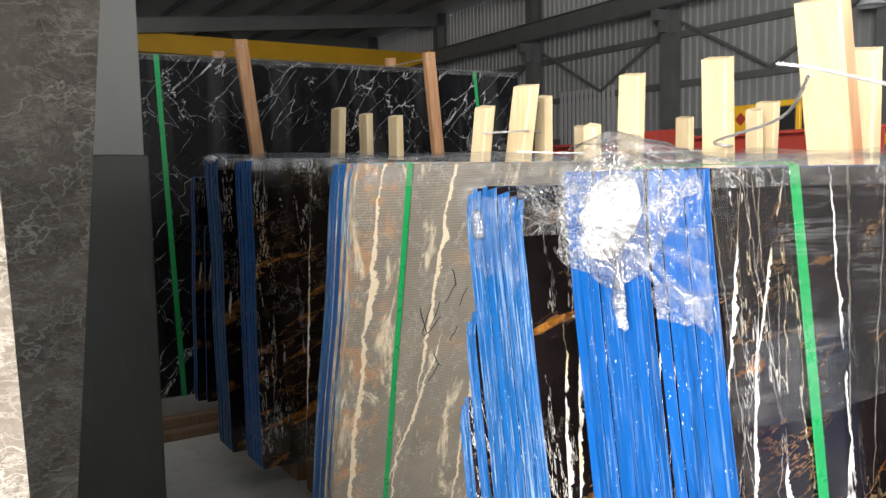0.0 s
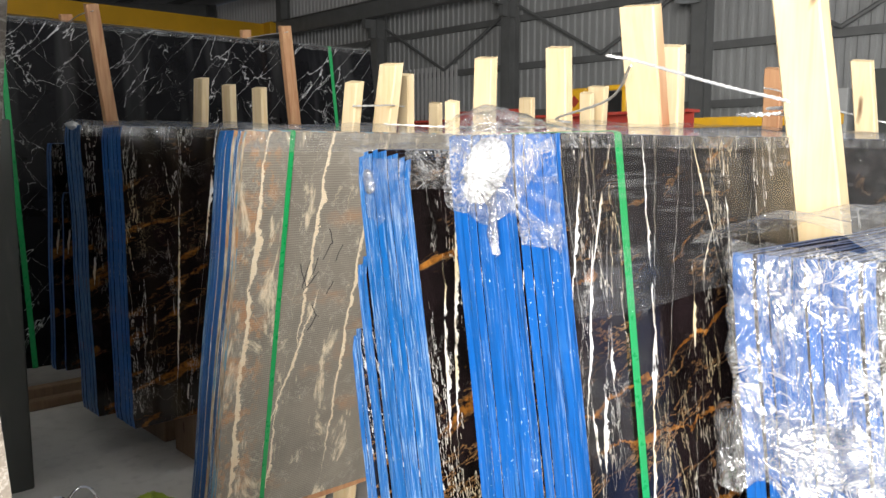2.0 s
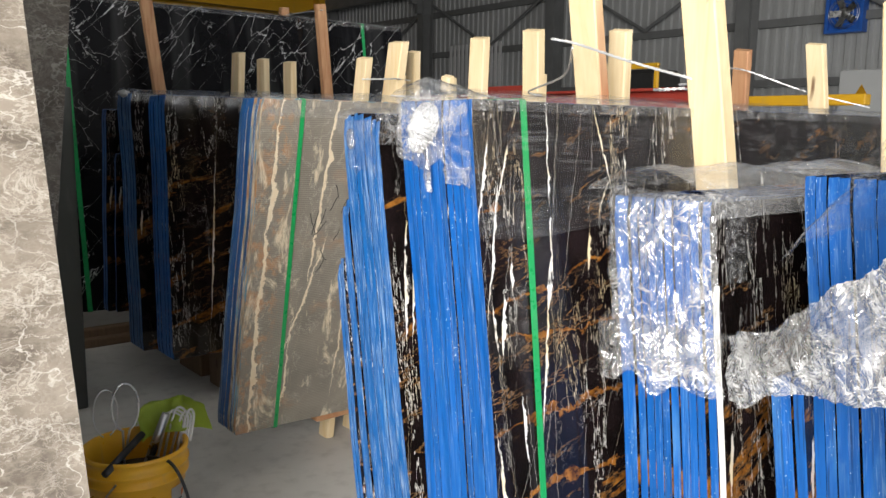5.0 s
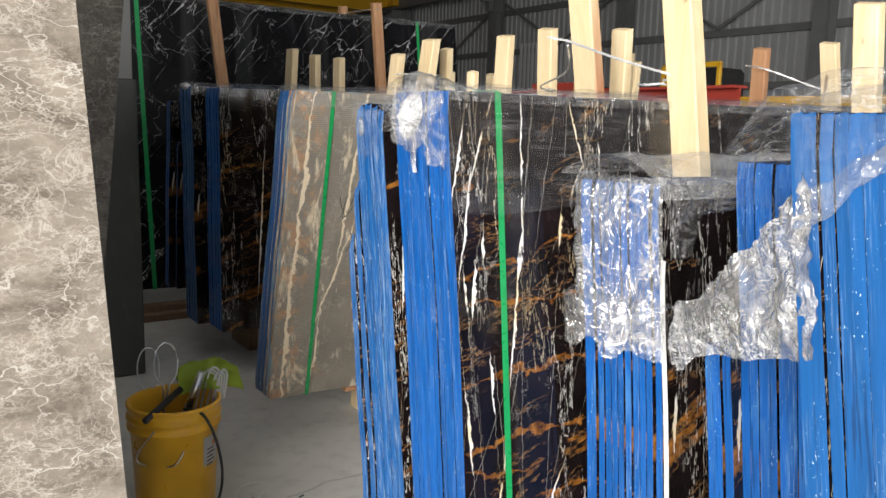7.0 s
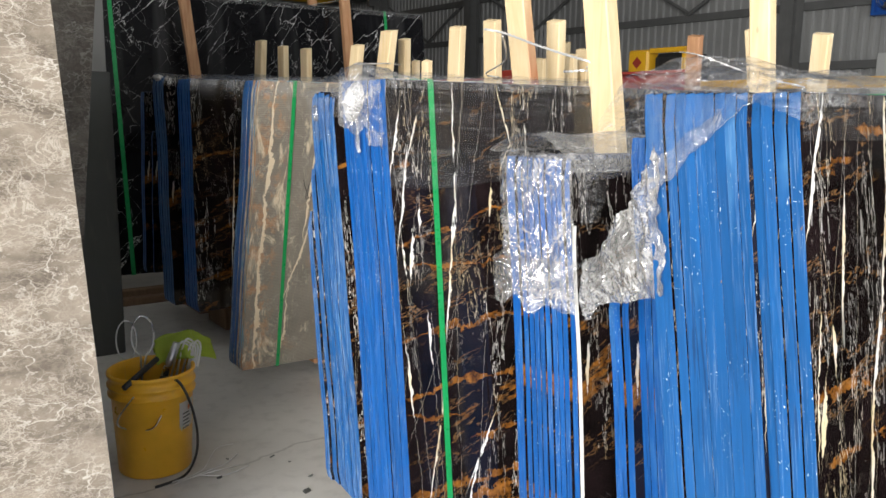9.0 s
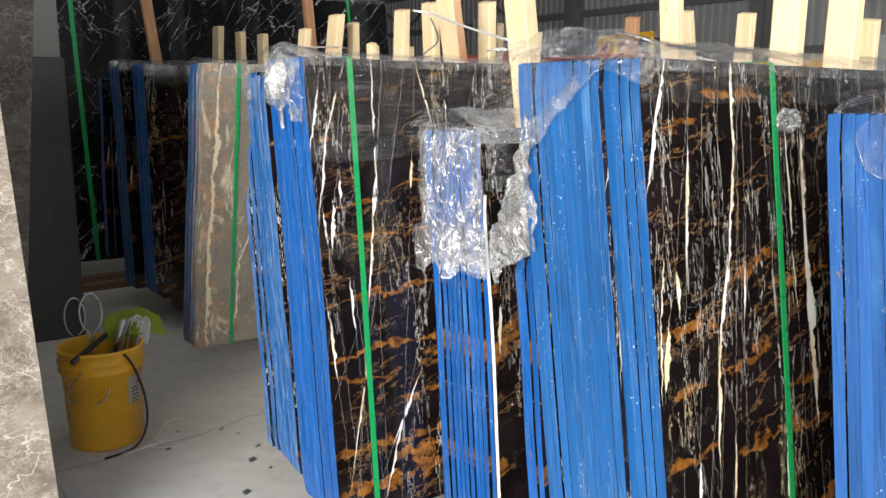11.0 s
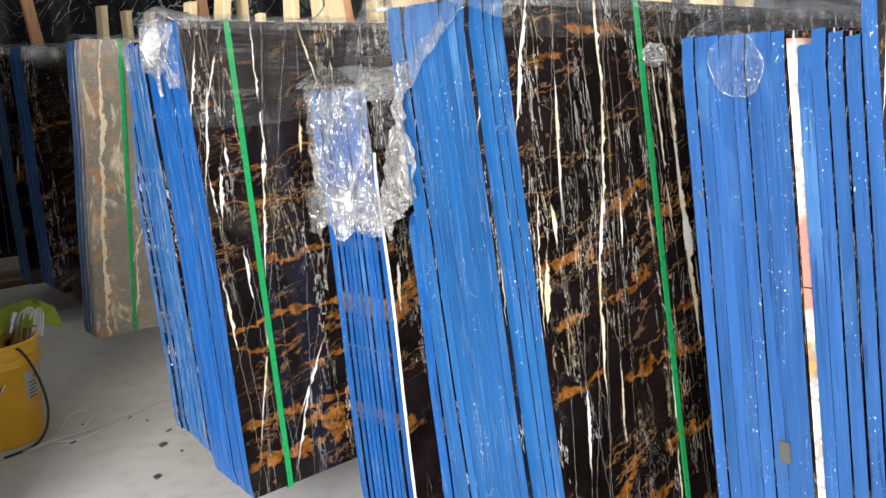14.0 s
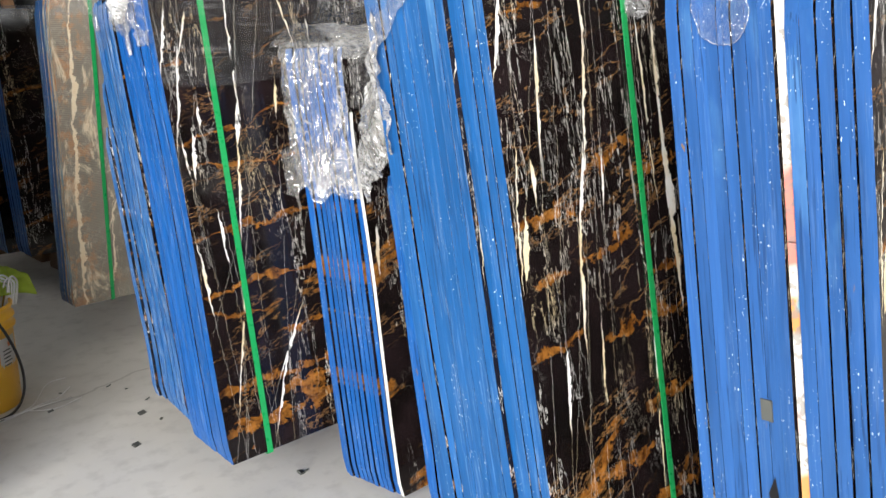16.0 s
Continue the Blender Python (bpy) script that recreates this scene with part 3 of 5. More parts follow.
M = {
    "marble_b": dark_marble("black_gold_marble_veined", B_VEINS, 0.0, 1.0, 0.95, B_DRIFTS, 0.05),
    "marble_d": dark_marble("black_gold_marble_long_vein", D_VEINS, 2.3, 1.0, 0.78, D_DRIFTS, 0.07),
    "marble_w": dark_marble("black_gold_marble_cream", W_VEINS, 4.1, 1.0, 1.0, (), 0.03),
    "marble_u": dark_marble("black_gold_marble_shaded", U_VEINS, 6.4, 0.8),
    "marble_c": dark_marble("black_gold_marble_fine", (), 9.2, 0.9, 0.9, (), 0.02),
    "mesh": mesh_backed_marble(),
    "black": black_marble(),
    "grey": grey_marble("grey_veined_marble", 0.0, 0.9),
    # same marble at a lower tone: the second rack's shade put into its colour
    "grey_shaded": grey_marble("grey_sawn_marble_shaded", 4.0, 0.5),
    "blue": blue_paint("blue_edge_paint", 0.35, (0.003, 0.102, 0.4)),
    "blue_worn": blue_paint("blue_edge_paint_worn", 0.7, (0.004, 0.118, 0.4)),
    "blue_deep": blue_paint("blue_edge_paint_deep", 0.16, (0.018, 0.092, 0.3), 0.3),
    "blue_dull": blue_paint("blue_edge_paint_dulled", 0.28, (0.006, 0.095, 0.31), 0.25),
    "blue_shabby": blue_paint("blue_edge_paint_shabby", 0.9, (0.008, 0.07, 0.2), 0.6),
    "raw_stone": raw_edge(),
    "raw_edge": plain_paint("chalky_white_edge", (0.7, 0.7, 0.68), 0.6, 0.6, 0.0, 30.0),
    "pine": wood("fresh_pine", (0.86, 0.72, 0.48), (0.76, 0.57, 0.31)),
    "pine_red": wood("reddish_pine", (0.6, 0.36, 0.19), (0.42, 0.19, 0.09)),
    "pine_stripe": wood("pine_with_heartwood", (0.86, 0.72, 0.48), (0.76, 0.57, 0.31), (0.42, 0.13, 0.05)),
    "sleeper": wood("old_sleeper_wood", (0.3, 0.2, 0.12), (0.2, 0.12, 0.07)),
    "floor": concrete(),
    "steel": plain_paint("grey_steel_paint", (0.19, 0.195, 0.195), 0.5, 0.35, 0.0, 2.0),
    "sheet": plain_paint("grey_wall_sheet", (0.42, 0.43, 0.43), 0.5, 0.3, 0.0, 0.9),
    "roof": plain_paint("grey_roof_sheet", (0.6, 0.61, 0.62), 0.5, 0.3, 0.0, 0.7),
    # opaque white: daylight glowing through translucent panels is put into the colour
    "daylit_sheet": plain_paint("white_daylit_sheet", (0.7, 0.7, 0.7), 0.5, 0.15, 0.0, 0.9),
    "column": plain_paint("grey_column_paint", (0.24, 0.235, 0.225), 0.38, 0.25, 0.0, 1.5),
    "column_low": plain_paint("dark_column_plate", (0.075, 0.08, 0.076), 0.5, 0.25, 0.0, 3.0),
    "yellow": plain_paint("yellow_crane_paint", (0.78, 0.43, 0.02), 0.45, 0.25, 0.0, 1.2),
    "bucket": plain_paint("yellow_bucket_plastic", (0.86, 0.46, 0.03), 0.35, 0.3, 0.0, 9.0),
    "red": plain_paint("red_oxide_paint", (0.36, 0.045, 0.03), 0.5, 0.35, 0.0, 3.0),
    "rubber": plain_paint("black_rubber", (0.02, 0.02, 0.02), 0.5, 0.2),
    "metal": plain_paint("dull_bright_metal", (0.6, 0.6, 0.6), 0.3, 0.2, 1.0),
    "wire": plain_paint("galvanised_wire", (0.72, 0.72, 0.72), 0.35, 0.1, 0.6),
    "strap": plain_paint("green_strap_plastic", (0.012, 0.3, 0.085), 0.32, 0.15, 0.0, 30.0),
    "lime": plain_paint("lime_woven_plastic", (0.42, 0.55, 0.06), 0.6, 0.2, 0.0, 20.0),
    "paper": plain_paint("white_label_paper", (0.75, 0.74, 0.72), 0.6, 0.1),
    "orange": plain_paint("orange_print", (0.7, 0.22, 0.06), 0.6, 0.1),
    "fan_blue": plain_paint("blue_fan_frame", (0.02, 0.12, 0.5), 0.45, 0.2),
    "film": film("stretch_film", 0.03, 0.3, 22.0, 0.06, 0.5),
    "film_wrap": film("stretch_film_pulled_tight", 0.02, 0.12, 30.0, 0.015, 0.12, 0.07),
    "film_top": film("stretch_film_layers", 0.04, 0.35, 18.0, 0.07, 0.9),
    "film_knot": film("crumpled_stretch_film", 0.07, 0.6, 17.0, 0.3, 0.45),
    "film_drape": film("heaped_stretch_film", 0.2, 0.95, 19.0, 0.6, 0.4),
    "film_bunch": film("bunched_stretch_film", 0.62, 0.95, 26.0, 0.3, 0.5),
    "film_fan": film("pleated_stretch_film", 0.07, 0.65, 26.0, 0.22, 0.7),
    "film_lid": film("slack_stretch_film", 0.22, 0.5, 20.0, 0.08, 0.5),
    "ink": plain_paint("black_marker_ink", (0.015, 0.015, 0.018), 0.6, 0.1),
    "card": printed_card(),
    "lamp_glass": plain_paint("clear_lamp_shade", (0.65, 0.68, 0.7), 0.1, 0.1),
}


# ---- building helpers ----
def mesh_object(name, bm, material, parent=None, label="", smooth=False):
    me = bpy.data.meshes.new(name)
    bm.to_mesh(me)
    bm.free()
    for mat in material if isinstance(material, (list, tuple)) else [material]:
        me.materials.append(mat)
    if smooth:
        me.shade_smooth()
    ob = new(name, me)
    if parent is not None:
        ob.parent = parent
    if label:
        tagged(ob, label)
    return ob


SLOPE = {}


def part(name, bm, material, parent, label="", smooth=False):
    """One mesh under a thing; what hangs on a leaning bundle follows its level foot and top."""
    slope = SLOPE.get(parent.name, 0.0)
    if slope and name != "slab":
        for v in bm.verts:
            v.co.z += slope * v.co.y
    return mesh_object(name, bm, material, parent, label, smooth)


def thing(name, m, label, category, group=""):
    return tagged(at(new(name), m), label, category, group)


def at(ob, m):
    ob.matrix_basis = m
    return ob


def structure(name, bm, material, label, category, smooth=False):
    ob = mesh_object(name, bm, material, None, "", smooth)
    ob.matrix_basis = HALL
    return tagged(ob, label, category, "", "structure")


def box(bm, x0, x1, y0, y1, z0, z1, bevel=0.0, m=None):
    vs = [bm.verts.new((x, y, z)) for x in (x0, x1) for y in (y0, y1) for z in (z0, z1)]
    fs = [bm.faces.new([vs[i] for i in q]) for q in ((0, 1, 3, 2), (4, 6, 7, 5), (0, 4, 5, 1), (2, 3, 7, 6), (0, 2, 6, 4), (1, 5, 7, 3))]
    if bevel:
        edges = list({e for f in fs for e in f.edges})
        made = bmesh.ops.bevel(bm, geom=edges, offset=bevel, segments=1, affect="EDGES")
        vs = list({v for f in made["faces"] for v in f.verts})
    if m is not None:
        bmesh.ops.transform(bm, matrix=m, verts=vs)
    return bm


def boxes(*rows, bevel=0.0):
    bm = bmesh.new()
    for row in rows:
        box(bm, *row, bevel=bevel)
    return bm


def lathe(profile, sides=40, bm=None):
    """A turned shape from (radius, height) pairs, open where the first or last radius is not 0."""
    bm = bm or bmesh.new()
    rings = []
    for r, z in profile:
        if r < 1e-6:
            rings.append([bm.verts.new((0, 0, z))] * sides)
        else:
            rings.append([bm.verts.new((r * math.cos(a), r * math.sin(a), z)) for a in (2 * math.pi * k / sides for k in range(sides))])
    for a, b in zip(rings, rings[1:]):
        for k in range(sides):
            q = [a[k], a[(k + 1) % sides], b[(k + 1) % sides], b[k]]
            q = [v for n, v in enumerate(q) if v not in q[:n]]
            if len(q) > 2:
                bm.faces.new(q)
    return bm


def tube(points, radius, sides=8, bm=None):
    bm = bm or bmesh.new()
    pts = [Vector(p) for p in points]
    rings = []
    for i, p in enumerate(pts):
        d = (pts[min(i + 1, len(pts) - 1)] - pts[max(i - 1, 0)]).normalized()
        a = d.orthogonal().normalized() if i == 0 else (rings[-1][1] - d * rings[-1][1].dot(d)).normalized()
        b = d.cross(a)
        ring = [bm.verts.new(p + radius * (math.cos(k) * a + math.sin(k) * b)) for k in (2 * math.pi * n / sides for n in range(sides))]
        rings.append((ring, a))
    for (r, _), (s, _) in zip(rings, rings[1:]):
        for k in range(sides):
            bm.faces.new((r[k], r[(k + 1) % sides], s[(k + 1) % sides], s[k]))
    bm.faces.new(rings[0][0][::-1])
    bm.faces.new(rings[-1][0])
    return bm


def curve_points(points, n=10):
    """Points of a smooth line through the given ones."""
    p = [Vector(q) for q in points]
    out = []
    for i in range(len(p) - 1):
        a, b, c, d = p[max(i - 1, 0)], p[i], p[i + 1], p[min(i + 2, len(p) - 1)]
        for k in range(n):
            t = k / n
            out.append(0.5 * (2 * b + (c - a) * t + (2 * a - 5 * b + 4 * c - d) * t * t + (3 * b - a - 3 * c + d) * t ** 3))
    return out + [p[-1]]


def sheet(f, nu, nv, rough=0.0, size=8.0, seed=0.0):
    """A sheet f(u, v), crumpled by noise along its normals."""
    bm = bmesh.new()
    grid = [[Vector(f(i / nu, j / nv)) for j in range(nv + 1)] for i in range(nu + 1)]
    verts = []
    for i in range(nu + 1):
        row = []
        for j in range(nv + 1):
            p = grid[i][j]
            du = grid[min(i + 1, nu)][j] - grid[max(i - 1, 0)][j]
            dv = grid[i][min(j + 1, nv)] - grid[i][max(j - 1, 0)]
            nrm = du.cross(dv)
            nrm = nrm.normalized() if nrm.length > 1e-9 else Vector((0, 0, 1))
            q = p * size + Vector((seed, seed * 1.7, seed * 0.6))
            k = abs(noise.noise(q)) + 0.5 * abs(noise.noise(q * 2.3)) + 0.3 * abs(noise.noise(q * 5.1))
            row.append(bm.verts.new(p + nrm * rough * k))
        verts.append(row)
    for i in range(nu):
        for j in range(nv):
            bm.faces.new((verts[i][j], verts[i + 1][j], verts[i + 1][j + 1], verts[i][j + 1]))
    return bm


# ---- the hall ----
X_E, X_W, Y_S, Y_N, EAVE = 18.0, -7.2, -9.0, 46.0, 8.0


def roof_z(x):
    return EAVE + 0.1 * min(x - X_W, X_E - x)


structure("floor", boxes((X_W - 30, X_E + 30, Y_S - 30, Y_N + 30, -0.3, 0.0)), M["floor"], "worn grey concrete warehouse floor with stains", "floor")


def corrugated(y0, y1, z0, z1, x, side):
    """Trapezoid wall sheets along y with a thickness of their own."""
    bm = bmesh.new()
    line = []
    y = y0
    while y < y1 - 1e-6:
        for off, deep in ((0.0, 0.0), (0.09, 0.0), (0.12, 0.045), (0.21, 0.045)):
            line.append((min(y + off, y1), deep))
        y += 0.24
    line.append((y1, 0.0))
    for flip, dx in ((1, 0.0), (-1, side * 0.01)):
        lo = [bm.verts.new((x + side * d + dx, yy, z0)) for yy, d in line]
        hi = [bm.verts.new((x + side * d + dx, yy, z1)) for yy, d in line]
        for k in range(len(line) - 1):
            if line[k + 1][0] - line[k][0] > 1e-6 or line[k][1] != line[k + 1][1]:
                bm.faces.new((lo[k], lo[k + 1], hi[k + 1], hi[k])[::flip])
    return bm


structure("wall_east", corrugated(Y_S, Y_N, 0.0, 6.55, X_E, 1), M["sheet"], "grey corrugated steel wall of the warehouse", "wall")
structure("wall_east_upper", corrugated(Y_S, Y_N, 6.58, 7.95, X_E, 1), M["daylit_sheet"], "white corrugated band under the eave, daylight through it put into the colour", "wall")
structure("wall_north", boxes((X_W, X_E, Y_N, Y_N + 0.15, 0.0, 11.0)), M["sheet"], "plain grey end wall of the warehouse", "wall")
structure("wall_west", boxes((X_W - 0.15, X_W, -2.2, Y_N, 0.0, 8.0), (X_W - 0.15, X_W, Y_S, -2.2, 6.6, 8.0), (X_W - 0.15, X_W, Y_S, -8.7, 0.0, 6.6)),
          M["steel"], "grey steel wall with an open gate", "wall")
# unseen wall; its opening is added to let the front fill in
structure("wall_south", boxes((X_W, 1.0, Y_S - 0.15, Y_S, 0.0, 11.0), (7.6, X_E, Y_S - 0.15, Y_S, 0.0, 11.0), (1.0, 7.6, Y_S - 0.15, Y_S, 2.5, 11.0)),
          M["steel"], "unseen grey steel front wall, opened for the fill lamp", "wall")


def roof_sheet():
    bm = bmesh.new()
    mid = (X_E + X_W) / 2
    for z in (0.0, 0.12):
        rows = [[bm.verts.new((x, y, roof_z(x) + z)) for y in (Y_S - 0.3, Y_N + 0.3)] for x in (X_W - 0.3, mid, X_E + 0.3)]
        for a, b in zip(rows, rows[1:]):
            bm.faces.new((a[0], b[0], b[1], a[1]))
    return bm


structure("ceiling", roof_sheet(), M["roof"], "grey sheet-metal gable roof seen from below", "roof")


def purlins():
    bm = bmesh.new()
    for k in range(1, 17):
        x = X_E - 1.5 * k
        z = roof_z(x)
        box(bm, x - 0.04, x + 0.04, Y_S, Y_N, z - 0.22, z - 0.01)
    return bm


structure("roof_purlins", purlins(), M["steel"], "thin grey roof purlins", "roof beam")


def i_section(bm, length, depth, width, m):
    for row in ((0, length, -width / 2, width / 2, depth / 2 - 0.018, depth / 2), (0, length, -width / 2, width / 2, -depth / 2, -depth / 2 + 0.018),
                (0, length, -0.006, 0.006, -depth / 2 + 0.018, depth / 2 - 0.018)):
        box(bm, *row, m=m)


COLUMN_Y = [9.7 + 6.0 * k for k in range(-3, 6)]
for y in COLUMN_Y:
    bm = bmesh.new()
    i_section(bm, 7.9, 0.42, 0.34, Matrix.Translation((X_E - 0.5, y, 0)) @ pose(0, 0, 0, 0, -90, 0))
    box(bm, X_E - 1.15, X_E - 0.29, y - 0.1, y + 0.1, 5.5, 5.8)
    box(bm, X_E - 0.9, X_E - 0.29, y - 0.08, y + 0.08, 5.2, 5.5)
    structure("wall_column", bm, M["steel"], "grey steel column carrying the crane rail", "column")
    bm = bmesh.new()
    rise = math.degrees(math.atan(0.1))
    i_section(bm, 12.9, 0.5, 0.22, Matrix.Translation((X_E - 0.2, y, EAVE - 0.32)) @ pose(0, 0, 0, 0, rise, 180))
    structure("roof_rafter", bm, M["steel"], "grey steel roof rafter", "roof beam")
bm = bmesh.new()
i_section(bm, Y_N - Y_S, 0.55, 0.3, Matrix.Translation((X_E - 0.95, Y_S, 6.1)) @ pose(0, 0, 0, 0, 0, 90))
structure("crane_rail_beam", bm, M["steel"], "grey steel crane rail beam along the wall", "beam")
bm = bmesh.new()
for z in (1.2, 2.5, 3.85, 5.2, 6.55):
    box(bm, X_E - 0.16, X_E - 0.02, Y_S, Y_N, z - 0.09, z + 0.09)
structure("wall_girts", bm, M["steel"], "horizontal grey steel wall rails", "beam")
bm = bmesh.new()
for k, y in enumerate(COLUMN_Y[:-1]):
    for a, b in (((y, 5.6), (y + 3.0, 3.95)), ((y + 6.0, 5.6), (y + 3.0, 3.95))):
        tube([(X_E - 0.28, a[0], a[1]), (X_E - 0.28, b[0], b[1])], 0.05, 6, bm)
structure("wall_braces", bm, M["steel"], "diagonal grey wall braces", "brace")
# bright slits in the wall, their daylight drawn as white strips
bm = bmesh.new()
for k in range(13):
    y = 18.2 + 0.2 * k
    box(bm, X_E - 0.21, X_E - 0.17, y, y + 0.1, 2.0, 4.1)
structure("wall_louvres", bm, M["daylit_sheet"], "pale upright strips in the wall, bright louvre slits put into colour", "louvre")


def bridge_crane():
    crane = thing("bridge_crane", HALL @ Matrix.Translation((-6.9, 28.0, 0)), "yellow overhead bridge crane girder under the roof", "crane")
    bm = bmesh.new()
    for y in (0.0, 1.6):
        f = [(0, 6.0), (0, 6.35), (24.1, 6.35), (24.1, 6.1), (23.0, 5.72), (1.0, 5.72)]
        lo = [bm.verts.new((x, y, z)) for x, z in f]
        hi = [bm.verts.new((x, y + 0.4, z)) for x, z in f]
        bm.faces.new(lo)
        bm.faces.new(hi[::-1])
        for k in range(len(f)):
            bm.faces.new((lo[k], lo[k - 1], hi[k - 1], hi[k]))
    part("girder", bm, M["yellow"], crane)
    part("end_carriage", boxes((23.7, 24.05, -0.5, 2.5, 5.95, 6.4), bevel=0.03), M["yellow"], crane)
    part("hoist", boxes((15.0, 16.2, 0.45, 1.55, 5.8, 6.6), bevel=0.05), M["rubber"], crane, "dark hoist trolley")


bridge_crane()


# ---- columns inside the row ----
def rack_column():
    ob = thing("hall_column", HALL @ Matrix.Translation((0.98, 3.72, 0)), "grey painted steel column with a darker lower plate", "column")
    bm = boxes((-0.17, 0.135, -0.16, -0.14, 1.53, 8.6), (-0.17, 0.135, 0.14, 0.16, 1.53, 8.6), (-0.02, 0.0, -0.14, 0.14, 1.53, 8.6), bevel=0.003)
    part("shaft", bm, M["column"], ob)
    part("lower_plate", boxes((-0.19, 0.15, -0.175, 0.175, 0.0, 1.53), bevel=0.006), M["column_low"], ob, "dark plate round the column foot")


rack_column()


# ---- slab bundles ----
def slab_mesh(length, height, thick, wave=0.002, chip=0.004, slant=0.0, seed=0.0, low=0.0):
    """A sawn slab: wavy sawn outline, corners knocked off, arrises broken."""
    pts = []
    steps = 26
    for k in range(steps + 1):
        t = k / steps
        x = slant * t + wave * 2.4 * noise.noise((low + seed * 0.0012, t * 3.1, 0.3)) + wave * 0.25 * noise.noise((seed, t * 17.0, 4.0))
        pts.append([x, height * t])
    pts[0][0] += chip * 2
    pts[-1][0] += chip * (1 + rnd.random() * 2)
    for k in range(1, 9):
        t = k / 8
        pts.append([slant + (length - slant) * t, height + wave * 1.4 * noise.noise((seed, 9.0, t * 5)) - (chip if k == 8 else 0)])
    pts.append([length, chip])
    for k in range(7, 0, -1):
        pts.append([length * k / 8, wave * 1.4 * noise.noise((seed, 19.0, k * 0.6))])
    bm = bmesh.new()
    c = 0.0003
    mid = (length / 2, height / 2)
    loops = []
    for y, inset in ((0, c), (c, 0), (thick - c, 0), (thick, c)):
        loop = []
        for x, z in pts:
            loop.append(bm.verts.new((x + (inset if x < mid[0] else -inset), y, z + (inset if z < mid[1] else -inset))))
        loops.append(loop)
    bm.faces.new(loops[0][::-1]).material_index = 0
    bm.faces.new(loops[3]).material_index = 0
    for a, b in zip(loops, loops[1:]):
        for k in range(len(pts)):
            bm.faces.new((a[k - 1], a[k], b[k], b[k - 1])).material_index = 1
    bmesh.ops.recalc_face_normals(bm, faces=bm.faces)
    return bm


def bundle_pose(x, y, z, lean, yaw=0.0):
    """Stands at the front lower corner; lean: how far the front face goes back for each metre of height."""
    return HALL @ pose(x, y, z, -math.degrees(math.atan(lean)), 0, yaw)


def slab_row(thick, count, gaps=(), gap=0.0001, start=0.0):
    """Depths of slabs one behind another, with wider gaps after the slabs named."""
    out, y = [], start
    for k in range(count):
        out.append(y)
        y += thick + (0.0035 if k in gaps else gap)
    return out


def bundle(name, m, label, group, rows, thick, length, height, face, edge, wave=0.002, slab_label="", skew=0.0):
    """rows: (depth, offset of the end, cut at the top, lift at the bottom); skew: each end set back by this much for each metre of depth"""
    ob = thing(name, m, label, "stone slabs", group)
    up = m.to_3x3() @ Vector((0, 0, 1))
    back = m.to_3x3() @ Vector((0, 1, 0))
    SLOPE[ob.name] = -back.z / up.z
    for k, (y, dx, top, low) in enumerate(rows):
        bm = slab_mesh(length - dx, height - top - low, thick, wave, 0.003, 0.0, rnd.random() * 50, length * 3.3)
        mats = [face, edge] if not isinstance(edge, list) else [face, edge[min(k, len(edge) - 1)]]
        s = part("slab", bm, mats, ob, slab_label if k == 0 else "")
        # every slab stands on the same level foot
        s.location = ((dx * 0.5 if abs(dx) < 0.011 else dx) + skew * y, y, low + SLOPE[ob.name] * y)
    return ob


def strap(ob, x, height, depth, slope=0.0, width=0.016, z0=-0.003):
    """A band round the bundle: front, top and foot."""
    bm = bmesh.new()
    run = [(-0.0035, z0), (-0.0035, height * 0.5), (-0.0035, height + 0.001), (0.004, height + 0.004), (depth, height + 0.004), (depth + 0.0035, height), (depth + 0.0035, z0), (depth, z0 - 0.0035), (0.004, z0 - 0.0035), (-0.0035, z0)]
    for (y0, za), (y1, zb) in zip(run, run[1:]):
        q = []
        for y, z in ((y0, za), (y1, zb)):
            mid = x + slope * z
            q += [(mid - width / 2, y, z), (mid + width / 2, y, z)]
        out = Vector((0, -(zb - za), y1 - y0)).normalized()
        vs = [bm.verts.new(Vector(p) + o) for o in (Vector(), out * 0.0012) for p in q]
        for f in ((0, 1, 3, 2), (4, 6, 7, 5), (0, 2, 6, 4), (1, 5, 7, 3), (0, 4, 5, 1), (2, 3, 7, 6)):
            bm.faces.new([vs[i] for i in f])
    bmesh.ops.recalc_face_normals(bm, faces=bm.faces)
    return part("strap", bm, M["strap"], ob, "green plastic strapping band")


def top_film(ob, length, depth, height, front=0.12, back=0.05, bulge=0.012, seed=0.0, x0=-0.006, material=None):
    """Film drawn over the top edges and down the front."""
    def f(u, v):
        x = x0 + (length - x0) * u
        lip = front * (1 + 0.05 * noise.noise((u * 9, seed, 0)))
        s = v * (lip + depth + back)
        if s < lip:
            return (x, -0.006, height - lip + s)
        if s < lip + depth:
            k = (s - lip) / depth
            return (x, -0.006 + (depth + 0.012) * k, height + 0.006 + bulge * math.sin(math.pi * k) * (1 + 0.6 * noise.noise((u * 7, seed, k * 2))))
        return (x, depth + 0.006, height - (s - lip - depth))

    return part("film", sheet(f, 90, 26, 0.006, 14, seed), material or M["film_top"], ob, "clear wrinkled stretch film", True)


GROUP = "slab bundles along the aisle"
# the long bundle with the bunched film
rows = [(y, dx, 0.0, 0.0) for y, dx in zip(slab_row(0.018, 13, (3, 4, 9)), [0, 0.002, -0.001, 0.001, 0.003, 0, -0.002, 0.001, 0, 0.002, 0.004, 0.002, 0.006])]
